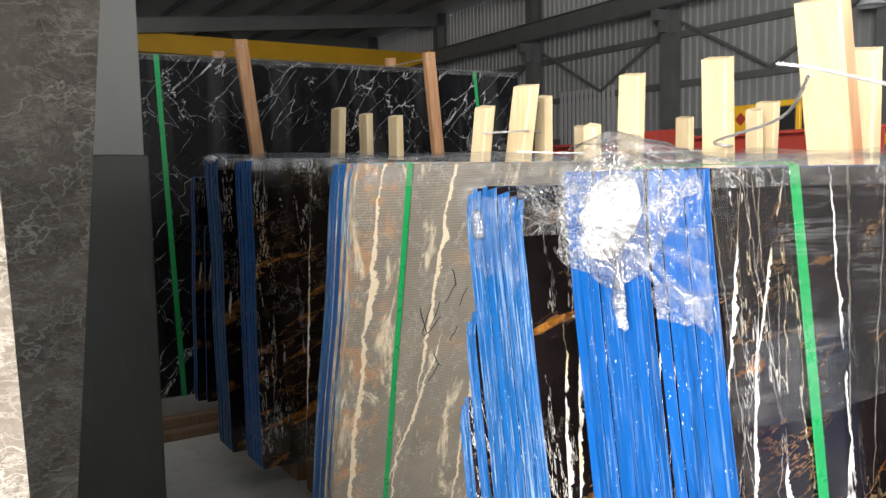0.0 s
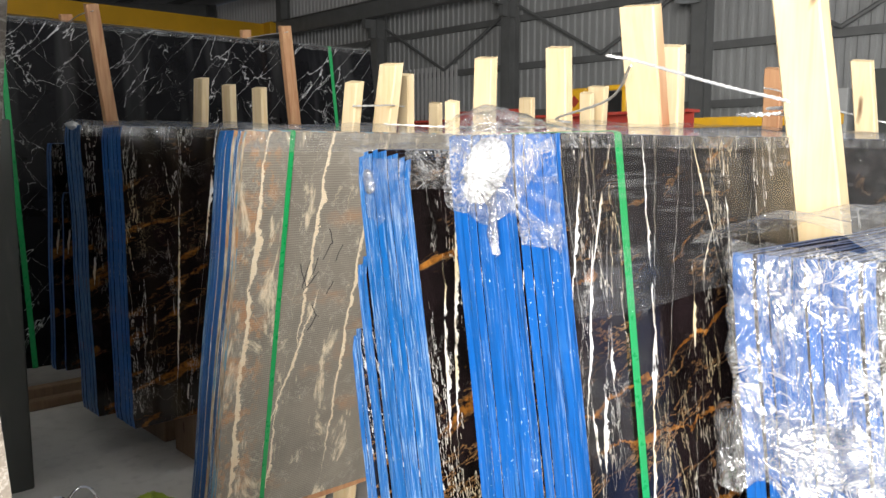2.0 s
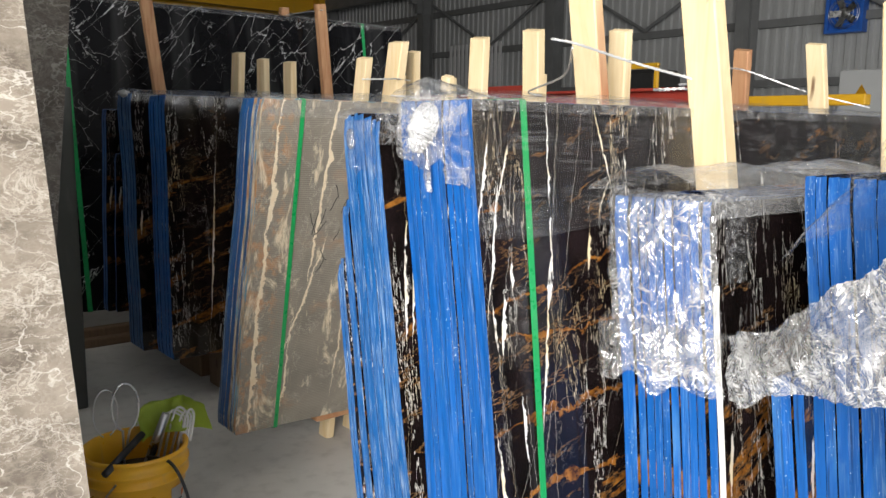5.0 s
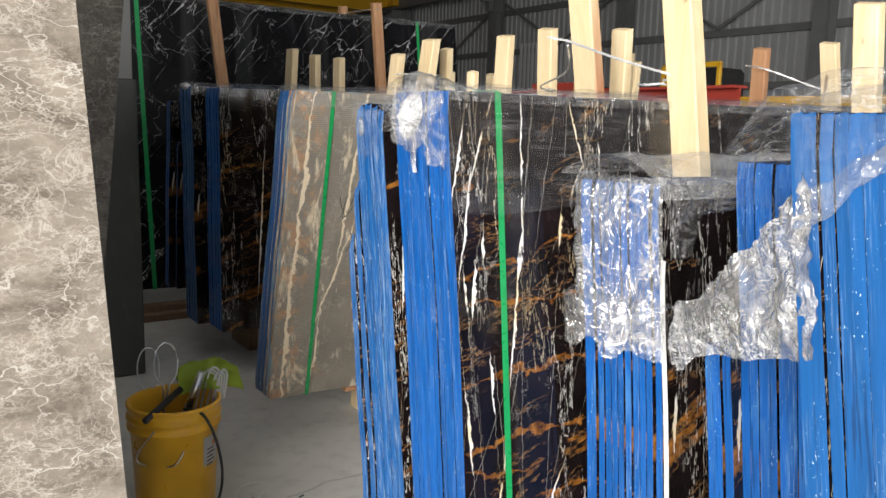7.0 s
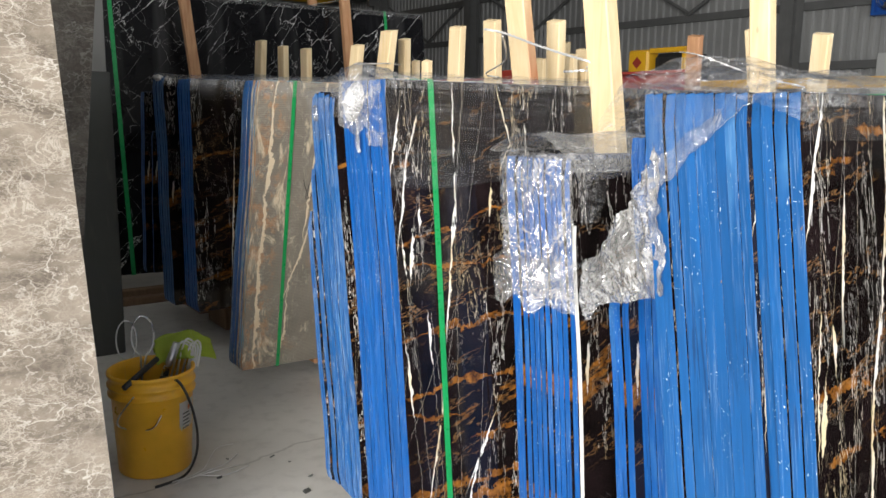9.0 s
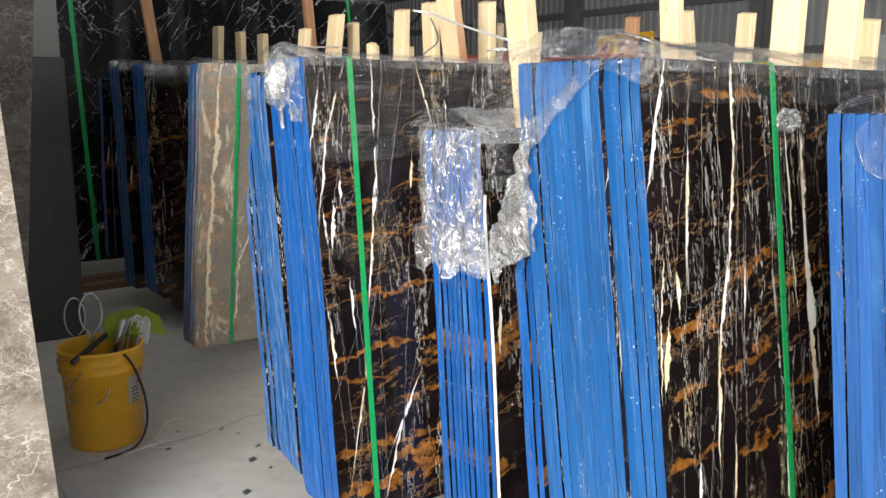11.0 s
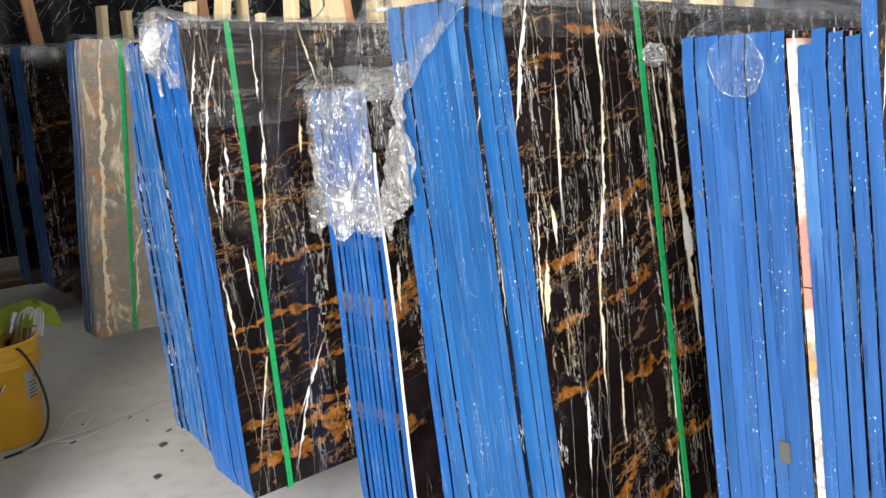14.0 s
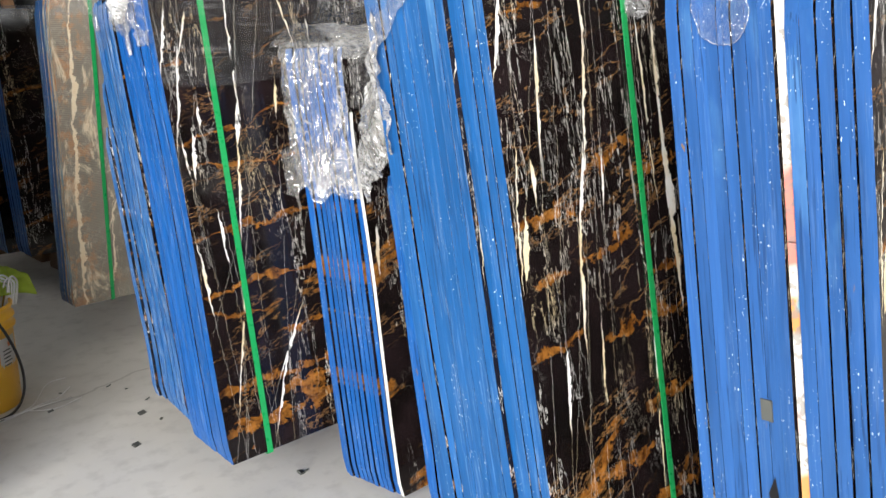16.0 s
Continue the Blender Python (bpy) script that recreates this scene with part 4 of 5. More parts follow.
bundle_b = bundle("slab_bundle", bundle_pose(1.112, 0.612, 0.18, 0.1428, -2.8), "blue-edged black and gold polished marble slabs under stretch film", GROUP, rows, 0.018, 2.35, 1.2593, M["marble_b"], M["blue"], 0.002, "polished black marble with white and gold veins")
strap(bundle_b, 0.111, 1.2593, 0.24, 0.0186)
top_film(bundle_b, 2.35, 0.24, 1.2593, 0.27, 0.08, 0.014, 1.0, -0.006, M["film_wrap"])
top_film(bundle_b, 2.3, 0.236, 1.2593, 0.022, 0.02, 0.01, 2.0, 0.0)

# worn ragged bundle behind it
rows = [(y, dx, t, 0.0) for y, dx, t in zip(slab_row(0.0186, 10, (), 0.0005), [0, 0.001, 0.0, 0.002, -0.001, 0.001, 0.002, 0.0, 0.002, 0.001], [0.012, 0.008, 0.0, 0.004, -0.006, -0.004, -0.008, 0.0, -0.004, 0.006])]
rows += [(0.196, -0.006, 0.22, 0), (0.215, -0.006, 0.24, 0.0), (0.235, -0.012, 0.38, 0.0), (0.256, -0.012, 0.4, 0.0)]
bundle_w = bundle("slab_bundle", bundle_pose(1.18, 0.997, 0.159, 0.1868, -6.8), "ragged blue-painted dark marble slabs of uneven height", GROUP, rows, 0.0185, 1.9, 1.2594, M["marble_w"], M["blue_worn"], 0.0025)
top_film(bundle_w, 1.9, 0.2, 1.2594, 0.07, 0.05, 0.012, 3.0)

# mesh-backed bundle
rows = [(y, dx, t, 0.0) for y, dx, t in zip(slab_row(0.0178, 9, (2,), 0.0001), [0, 0.004, -0.002, -0.002, 0, 0.002, -0.004, -0.005, -0.006], [0, 0.06, 0, 0, 0.0, 0, 0, 0.0, 0])]
bundle_v = bundle("slab_bundle", bundle_pose(1.338, 2.361, 0.188, -0.2489, -2.1), "marble slabs showing a grey fibre-mesh backing", GROUP, rows, 0.0178, 2.1, 1.3077, M["mesh"], [M["raw_stone"]] * 2 + [M["blue_shabby"]] + [M["raw_stone"]] + [M["blue_dull"]] * 4 + [M["blue_shabby"]], 0.003, "grey fibre-mesh back with cream veins")
strap(bundle_v, 0.168, 1.3077, 0.175, -0.0173)
top_film(bundle_v, 2.1, 0.17, 1.3077, 0.06, 0.05, 0.02, 4.0)

# shaded bundles deeper in the row
rows = [(y, dx, 0.0, 0.0) for y, dx in zip(slab_row(0.019, 10, (4,), 0.001), [0, 0.004, 0, 0.003, 0, 0.003, 0.006, 0, 0.004, 0])]
bundle_u = bundle("slab_bundle", bundle_pose(1.46, 3.3, 0.24, -0.01), "shaded blue-edged black marble slabs under film", GROUP, rows, 0.019, 2.1, 1.26, M["marble_u"], M["blue"], 0.002)
top_film(bundle_u, 2.1, 0.2, 1.26, 0.04, 0.05, 0.012, 5.0, -0.006, M["film_wrap"])
bundle_u2 = bundle("slab_bundle", bundle_pose(1.46, 3.715, 0.19, 0.02), "dark slabs with pale blue painted edges", GROUP, rows, 0.019, 2.1, 1.33, M["marble_c"], M["blue_worn"], 0.004)
top_film(bundle_u2, 2.1, 0.2, 1.33, 0.05, 0.05, 0.02, 6.0)
rows = [(0.0, 0.035, 0.24, 0.0), (0.05, 0.0, 0, 0), (0.07, 0.004, 0, 0), (0.09, 0.0, 0, 0), (0.11, 0.005, 0, 0)]
bundle_t = bundle("slab_bundle", bundle_pose(1.46, 4.25, 0.29, -0.13), "thin blue-edged offcut slabs leaning in shade", GROUP, rows, 0.0185, 1.5, 1.16, M["marble_c"], M["blue_deep"], 0.003)

# tall black slabs at the back
rows = [(y, dx, t, 0.0) for y, dx, t in zip(slab_row(0.02, 9, (), 0.001), [0, 0.02, 0, 0.01, 0.03, 0, 0.02, 0.0, 0.01], [0, 0.01, 0.03, 0, 0.02, 0.01, 0, 0.02, 0.03])]
bundle_s = bundle("tall_slab_bundle", bundle_pose(0.6225, 5.103, 0.136, 0.1355, -3.7), "tall polished black marble slabs with white veins", "", rows, 0.02, 3.56, 2.079, M["black"], M["black"], 0.006)
strap(bundle_s, 0.949, 2.079, 0.19, -0.01, 0.03)
strap(bundle_s, 3.2, 2.079, 0.19, -0.01, 0.026)
top_film(bundle_s, 3.56, 0.19, 2.079, 0.035, 0.03, 0.012, 7.0, 0.0, M["film_top"])

# short bundle with crumpled film and a chalky front edge
rows = [(0.006, 0.0, 0.16, 0.0)] + [(y, dx, 0.0, 0.0) for y, dx in zip(slab_row(0.0176, 11, (0, 4, 8), 0.0002, 0.022), [0.006, -0.002, 0.0, 0.003, -0.003, 0.0, 0.002, 0.004, 0, -0.004, 0.01])]
bundle_c = bundle("slab_bundle", bundle_pose(1.444, 0.3105, 0.055, 0.1117, -2), "short blue-edged marble slabs with a chalky front edge", GROUP, rows, 0.0176, 1.25, 1.19, M["marble_c"], [M["raw_edge"], M["blue"]], 0.003, "", -0.171)
chalky = bundle_c.children[0]
chalky.scale = (1.0, 0.75, 1.0)
for face in chalky.data.polygons:
    if face.normal.z > 0.7:
        face.material_index = 0

# wide bundle in two heights
rows = [(y, dx, 0.0, 0.0) for y, dx in zip(slab_row(0.0184, 14, (0, 1, 2, 10, 11), 0.0001), [0, 0.003, 0.006, 0.012, 0.002, 0, 0.001, 0.0, 0.001, 0.0, 0.002, 0.006, 0.002, 0.004])]
bundle_d = bundle("slab_bundle", bundle_pose(1.1314, -0.4947, 0.098, 0.153, -0.3), "thick stack of blue-edged black and gold marble slabs", GROUP, rows, 0.0182, 1.85, 1.3, M["marble_d"], M["blue_dull"], 0.002, "polished black marble with long white veins")
strap(bundle_d, 0.342, 1.3, 0.27, 0.0168)
top_film(bundle_d, 1.85, 0.27, 1.3, 0.07, 0.08, 0.03, 8.0, -0.006, M["film_wrap"])
top_film(bundle_d, 1.85, 0.265, 1.3, 0.02, 0.02, 0.03, 9.0, 0.0)
rows = [(y, dx, t, 0.0) for y, dx, t in zip(slab_row(0.0186, 11, (3, 5, 8), 0.0006, -0.04), [0.0, 0.004, 0.0, 0.004, -0.003, 0.0, 0.004, 0.002, -0.03, -0.034, -0.03], [0, 0, 0, 0, 0.0, 0.0, 0.0, 0.0, 0.36, 0.36, 0.37])]
bundle_d1 = bundle("slab_bundle", bundle_pose(1.4707, 0.0265, 0.097, 0.1286, -0.8), "lower blue-edged slabs partly covered by loose film", GROUP, rows, 0.0186, 1.4, 1.21, M["marble_c"], M["blue"], 0.003)

# foremost bundle with coloured packing between two packs
rows = [(y, dx, t, 0.0) for y, dx, t in zip(slab_row(0.0182, 5, (0, 1, 2), 0.0001), [0.0, 0.002, 0.0, 0.003, 0.0], [-0.03, 0.012, 0.006, 0.0, 0.02])]
rows += [(y, dx, 0.0, 0.0) for y, dx in zip(slab_row(0.0182, 8, (2, 6), 0.0001, 0.118), [0.0, 0.002, 0.0, 0.003, 0.0, 0.002, 0.0, 0.001])]
bundle_e = bundle("slab_bundle", bundle_pose(1.281, -0.9425, 0.103, 0.1231, -0.6), "two packs of blue-edged slabs with printed packing between", GROUP, rows, 0.0182, 1.6, 1.207, M["marble_d"], M["blue_deep"], 0.0012)


# ---- loose film on the bundle ends ----
def end_film(ob, y0, y1, z0, z1, fold=0.0, rough=0.02, size=14.0, seed=0.0, material=None, x=-0.01, ragged=0.15, nu=46, nv=60, skew=0.0):
    """Film hanging over the painted ends, gathered in folds, with an uneven hem."""
    def f(u, v):
        y = y0 + (y1 - y0) * u
        hem = (z1 - z0) * ragged * noise.noise((u * 5, seed, 2.0))
        z = z1 - (z1 - z0 + hem) * v
        out = x - fold * (0.5 + 0.5 * math.sin(u * 17 + seed + 3 * noise.noise((u * 3, v * 4, seed))))
        # rounded over the top and round the far corner
        out += skew * y + 0.05 * max(0.0, 1 - u / 0.07) ** 2 + 0.03 * max(0.0, 1 - v / 0.06) ** 2
        return (out, y, z)

    return part("film_flap", sheet(f, nu, nv, -rough, size, seed), material or M["film_knot"], ob, "crumpled clear stretch film", True)


def film_knot(ob, place, radius, squash, seed, mat="film_bunch", label="bunched white-looking stretch film"):
    """A bunched knot of film with ridges running out of it."""
    def f(u, v):
        a, b = u * 2 * math.pi, (v - 0.5) * math.pi
        r = radius * (1 + 0.35 * noise.noise((math.cos(a) * 1.4 + seed, math.sin(a) * 1.4, b * 1.2)))
        return (place[0] + r * squash[0] * math.cos(b) * math.cos(a), place[1] + r * squash[1] * math.cos(b) * math.sin(a), place[2] + r * squash[2] * math.sin(b))

    return part("film_knot", sheet(f, 72, 48, radius * 0.2, 34, seed), M[mat], ob, label, True)


# bundle b: film drawn over the upper corner of its end, gathered in a knot
def b_corner(u, v):
    y = 0.243 * (1 - u) - 0.004
    low = 0.09 + 0.085 * (u ** 1.5) + 0.012 * noise.noise((u * 8, 1, 1))
    return (-0.006 - 0.012 * math.sin(math.pi * u) * (1 - v), y, 1.263 - low * v)


def b_hump(u, v):
    """Film standing up in a crest over the corner of the bundle."""
    x = -0.02 + 0.17 * v
    y = 0.25 - 0.17 * u
    return (x, y, 1.2593 + 0.035 * math.sin(math.pi * u) * math.sin(math.pi * min(1.0, 0.25 + v * 0.75)) + 0.004)


part("film_crest", sheet(b_hump, 30, 30, 0.014, 16, 6.0), M["film_knot"], bundle_b, "crest of clear film over the top", True)
part("film_flap", sheet(b_corner, 50, 40, -0.010, 17, 3.0), M["film"], bundle_b, "clear film drawn over the corner", True)


def b_fan(reach, out, pleats, seed):
    """Film gathered at one point, its pleats fanning out from there."""
    def f(u, v):
        a = u * 2 * math.pi
        r = reach * v * (1 + 0.45 * noise.noise((math.cos(a) * 1.3 + seed, math.sin(a) * 1.3, seed)))
        ridge = math.sin(pleats * a + 5 * noise.noise((math.cos(a) * 2, math.sin(a) * 2, v * 2 + seed)))
        x = -0.006 - out * math.exp(-3.2 * v) - (0.004 + 0.3 * out) * abs(ridge) * math.sin(math.pi * min(1.0, v * 0.85 + 0.1))
        return (x, min(0.15 + r * math.cos(a) * 1.15, 0.25), 1.2 + r * math.sin(a) * 0.85 - 0.25 * r * math.cos(a))
    return sheet(f, 120, 30, 0.004, 40, seed)


part("film_fan", b_fan(0.092, 0.024, 8, 1.0), M["film_fan"], bundle_b, "pleats of film round the gather", True)
part("film_knot", b_fan(0.05, 0.036, 6, 2.6), M["film_bunch"], bundle_b, "bunched white-looking stretch film", True)
end_film(bundle_b, 0.15, 0.128, 1.07, 1.17, 0.004, 0.006, 24, 9.0, M["film_fan"], -0.008, 0.2, 20, 30)
end_film(bundle_b, 0.085, -0.004, 1.09, 1.125, 0.006, 0.008, 22, 4.0, M["film_fan"], -0.008, 0.5, 30, 20)


def b_pleat(y1, z1, wide, seed):
    """One pleat of film pulled tight from the knot to a far edge."""
    def f(u, v):
        y, z = 0.14 + (y1 - 0.14) * u, 1.195 + (z1 - 1.195) * u
        across = (v - 0.5) * wide * (0.35 + 0.65 * u) + 0.003 * noise.noise((u * 9, seed, 0.0))
        away = Vector((y1 - 0.14, z1 - 1.195)).normalized()
        ridge = 0.006 * (1 - abs(2 * v - 1)) * (1 - 0.5 * u) + 0.012 * (1 - u) ** 3
        return (-0.009 - ridge, y - away.y * across, z + away.x * across)
    return sheet(f, 40, 10, 0.002, 30, seed)


for row in ((0.002, 1.245, 0.02, 1.0), (0.0, 1.19, 0.012, 2.0), (0.0, 1.15, 0.016, 3.0), (0.01, 1.1, 0.018, 4.0), (0.075, 1.125, 0.012, 5.0), (0.225, 1.15, 0.014, 6.0), (0.23, 1.25, 0.02, 7.0)):
    part("film_pleat", b_pleat(*row), M["film_fan"], bundle_b, "pleat of film pulled from the knot", True)
film_knot(bundle_w, (-0.006, 0.14, 1.2), 0.022, (0.3, 0.7, 1.0), 2.0, "film_knot", "crumple of clear film")
end_film(bundle_w, 0.16, 0.0, 1.12, 1.25, 0.004, 0.008, 16, 5.0, M["film"], -0.006, 0.3)
film_knot(bundle_u2, (0.0, 0.1, 1.33), 0.03, (0.7, 1.6, 0.5), 3.0)

# bundle c: thick crumpled film round the upper end
end_film(bundle_c, 0.236, 0.0, 0.84, 1.2, 0.006, 0.014, 15, 6.0, M["film_knot"], -0.01, 0.06, 80, 110, -0.171)
end_film(bundle_c, 0.262, -0.008, 0.815, 0.93, 0.012, 0.02, 12, 7.0, M["film_knot"], -0.016, 0.25, 60, 40, -0.171)
top_film(bundle_c, 0.85, 0.3, 1.19, 0.03, 0.1, 0.05, 10.0, -0.03, M["film_lid"])


def c_front(u, v):
    """Film turned round the near corner onto the polished face."""
    return (-0.006 + 0.13 * u * (1 - 0.5 * v), -0.012 - 0.008 * math.sin(math.pi * u), 1.19 - 0.15 * v)


part("film_flap", sheet(c_front, 30, 30, -0.008, 18, 14.0), M["film"], bundle_c, "clear film round the corner", True)

# bundle d: sail of film over its top and the lower slabs
def d_sail(u, v):
    """A hood of film standing over the top, falling away behind."""
    y = 0.46 - 0.5 * u
    arch = 0.05 * math.sin(math.pi * min(1.0, max(0.0, (u - 0.2) / 0.8)) ** 0.8) * (1 - 0.5 * v)
    fall = 0.17 * max(0.0, 1 - u / 0.38) ** 1.4
    lip = 0.05 * max(0.0, 0.1 - v) / 0.1 * (1 if u > 0.4 else 0.4)
    wave = 0.022 * noise.noise((u * 4, v * 4, 0.5))
    return (-0.03 + 0.62 * v, y, 1.303 + arch - fall - lip + wave * (0.3 + v))


part("film_sail", sheet(d_sail, 70, 70, 0.012, 10, 8.0), M["film_top"], bundle_d, "billowing clear stretch film", True)


def d_corner(u, v):
    """Clear film lying over the upper corner of the painted ends, its hem rising across them."""
    deep = 0.16 * (1 - u) ** 1.2 + 0.012 + 0.008 * noise.noise((u * 6, 4.0, 1.0))
    return (-0.006, 0.264 - 0.2 * u, 1.296 - deep * v)


part("film_flap", sheet(d_corner, 40, 40, -0.003, 12, 9.0), M["film_wrap"], bundle_d, "clear film over the corner", True)


def d_ruff(u, v):
    """Film rucked up along that hem."""
    x, y, z = d_corner(u * 0.75, 1.0)
    return (x - 0.004 - 0.006 * math.sin(math.pi * v), y, z + (0.055 - 0.03 * u) * v)


part("film_ruff", sheet(d_ruff, 60, 20, -0.008, 24, 12.0), M["film_knot"], bundle_d, "rucked clear film", True)
part("film_hem", tube([Vector(d_corner(k / 24, 1.0)) + Vector((-0.002, 0, 0.001 * math.sin(k * 2.1))) for k in range(25)], 0.0007, 5), M["film_knot"], bundle_d, "rolled hem of film", True)


def d_drape(u, v):
    """Loose film hanging from the corner of the thick stack across the gap to the short bundle."""
    x, y = -0.016 + 0.32 * u, 0.25 + 0.516 * u
    top = 0.9 + 0.32 * (1 - u) ** 1.25 + 0.02 * noise.noise((u * 6, 3.0, 1.0))
    low = 0.965 - 0.19 * u + 0.03 * noise.noise((u * 5, 8.0, 1.0))
    bulge = 0.035 * math.sin(math.pi * v) * math.sin(math.pi * (0.1 + 0.8 * u))
    return (x - bulge, y - bulge * 0.3, top + (low - top) * v)


part("film_drape", sheet(d_drape, 110, 80, -0.03, 9, 10.0), M["film_drape"], bundle_d, "crumpled loose stretch film", True)
film_knot(bundle_d, (0.4, -0.008, 1.2), 0.024, (1.5, 0.2, 0.8), 4.0, "film_fan", "crumple of clear film by the strap")

# bundle e: round flap at the top of the end, film along the top
def e_flap(u, v):
    a, r = u * 2 * math.pi, v * (0.04 + 0.006 * noise.noise((math.cos(u * 6.283) * 1.5, math.sin(u * 6.283) * 1.5, 2.0)))
    return (-0.005 - 0.006 * math.sin(v * 3.0), 0.185 + r * math.cos(a), 1.162 + r * 1.1 * math.sin(a))


part("film_flap", sheet(e_flap, 40, 14, -0.004, 30, 5.0), M["film_top"], bundle_e, "round flap of clear film", True)
part("film_hem", tube([Vector(e_flap(k / 30, 1.0)) for k in range(31)], 0.0006, 5), M["film_knot"], bundle_e, "rolled rim of film", True)
top_film(bundle_e, 1.5, 0.27, 1.2, 0.03, 0.06, 0.06, 12.0, 0.02, M["film_top"])


def packing(ob):
    """Printed boards standing in the gap between the packs."""
    for top, tall in ((1.195, 0.34), (0.853, 0.5), (0.351, 0.35)):
        part("packing_board", boxes((0.003, 0.5, 0.102, 0.1145, top - tall, top)), M["card"], ob, "white board with blurred coloured print")


packing(bundle_e)
part("paper_tab", boxes((-0.004, 0.0, 0.148, 0.164, 0.585, 0.617)), M["column_low"], bundle_e, "small brown tab on the edge")
bm = bmesh.new()
bm.faces.new([bm.verts.new(p) for p in ((-0.002, 0.15, 0.5), (-0.002, 0.161, 0.47), (-0.002, 0.156, 0.44), (-0.002, 0.146, 0.47))])
bmesh.ops.solidify(bm, geom=bm.faces[:], thickness=0.001)
part("chip", bm, M["ink"], bundle_e, "dark broken chip in the paint")


def scrawl(ob):
    """Marker scribble on the mesh-backed slab, as plain strokes."""
    n = 0
    for x, z, tall, tilt in ((0.235, 0.86, 0.1, 0.02), (0.25, 0.85, 0.09, -0.03), (0.262, 0.87, 0.07, 0.02), (0.24, 0.83, 0.05, 0.05), (0.3, 0.93, 0.05, 0.03), (0.33, 0.98, 0.05, -0.02),
                             (0.35, 0.92, 0.06, 0.02), (0.33, 0.8, 0.05, 0.02), (0.27, 0.68, 0.06, 0.03), (0.31, 0.72, 0.04, -0.03)):
        pts = [(x + tilt * k, -0.0015, z + tall * (k - 0.5) + 0.006 * math.sin(k * 5 + n)) for k in (0, 0.25, 0.5, 0.75, 1)]
        part("ink_stroke", tube(pts, 0.0014, 5), M["ink"], ob, "")
        n += 1


scrawl(bundle_v)


# ---- left racks of grey marble ----
def grey_rack(m, label, rows, slant, length, height, face):
    ob = thing("grey_slab_bundle", m, label, "stone slabs")
    for k, (y, end, tilt) in enumerate(rows):
        bm = slab_mesh(length + end, height, 0.02, 0.003, 0.004, 0.0, 80 + k * 3.7 + slant)
        # the sawn end towards the aisle runs at its own slope
        for v in bm.verts:
            if v.co.x > length * 0.6:
                v.co.x += (slant + tilt) * v.co.z + 0.004 * noise.noise((k, v.co.z * 9, 1.0))
        # edges take the copy of the marble with shade in its colour
        s = part("slab", bm, [face, M["grey_shaded"]], ob)
        s.location = (-length, y, 0)
    return ob


grey_rack(bundle_pose(0.517, 1.125, 0.12, 0.2445), "grey veined marble slabs leaning beside the aisle", [(0.0, 0.004, -0.012), (0.0212, -0.008, -0.01), (0.0424, 0.004, -0.01), (0.064, -0.004, -0.01), (0.085, 0.0, -0.014), (0.107, -0.004, -0.01)], 0.0, 3.0, 2.25, M["grey"])
grey_rack(bundle_pose(0.58, 1.99, 0.12, -0.085), "sawn grey marble slabs leaning the other way, shade in their colour", [(0.0, -0.1, 0.0), (0.023, -0.075, 0.0), (0.046, -0.06, 0.0), (0.075, 0.0, 0.0), (0.098, 0.0, 0.0)], 0.085, 3.0, 2.8, M["grey_shaded"])


# ---- timber stakes between the bundles ----
STAKES = "pine stakes between the bundles"


def stake(x, y, wx, wy, top, dx=0.0, dy=0.0, mat="pine", low=0.0, label="fresh-sawn square pine stake standing between slabs"):
    """A sawn stake: its top at (x, y, top), leaning by dx, dy for each metre down."""
    tall = top - low
    ob = thing("stake", HALL @ Matrix.Translation((x + dx * tall, y + dy * tall, low)), label, "timber", STAKES)
    bm = bmesh.new()
    rings = []
    for k in range(9):
        t = k / 8
        j = [0.0016 * noise.noise((x * 9 + i, k * 0.9, y * 5)) for i in range(8)]
        c = Vector((-dx * tall * t, -dy * tall * t, tall * t))
        cut = 0.012 if k == 8 else 0.0
        b = 0.004
        ring = []
        for i, (sx, sy) in enumerate(((-1, -1), (1, -1), (1, 1), (-1, 1))):
            for q in ((sx * (wx / 2 - b), sy * wy / 2), (sx * wx / 2, sy * (wy / 2 - b))) if i % 2 == 1 else ((sx * wx / 2, sy * (wy / 2 - b)), (sx * (wx / 2 - b), sy * wy / 2)):
                ring.append(bm.verts.new(c + Vector((q[0] + j[i], q[1] + j[i + 4], cut * (sx * 0.4 + sy * 0.3)))))
        rings.append(ring)
    for a, b in zip(rings, rings[1:]):
        for i in range(8):
            bm.faces.new((a[i - 1], a[i], b[i], b[i - 1]))
    bm.faces.new(rings[-1])
    bm.faces.new(rings[0][::-1])
    bmesh.ops.recalc_face_normals(bm, faces=bm.faces)
    part("shaft", bm, M[mat], ob)
    return ob


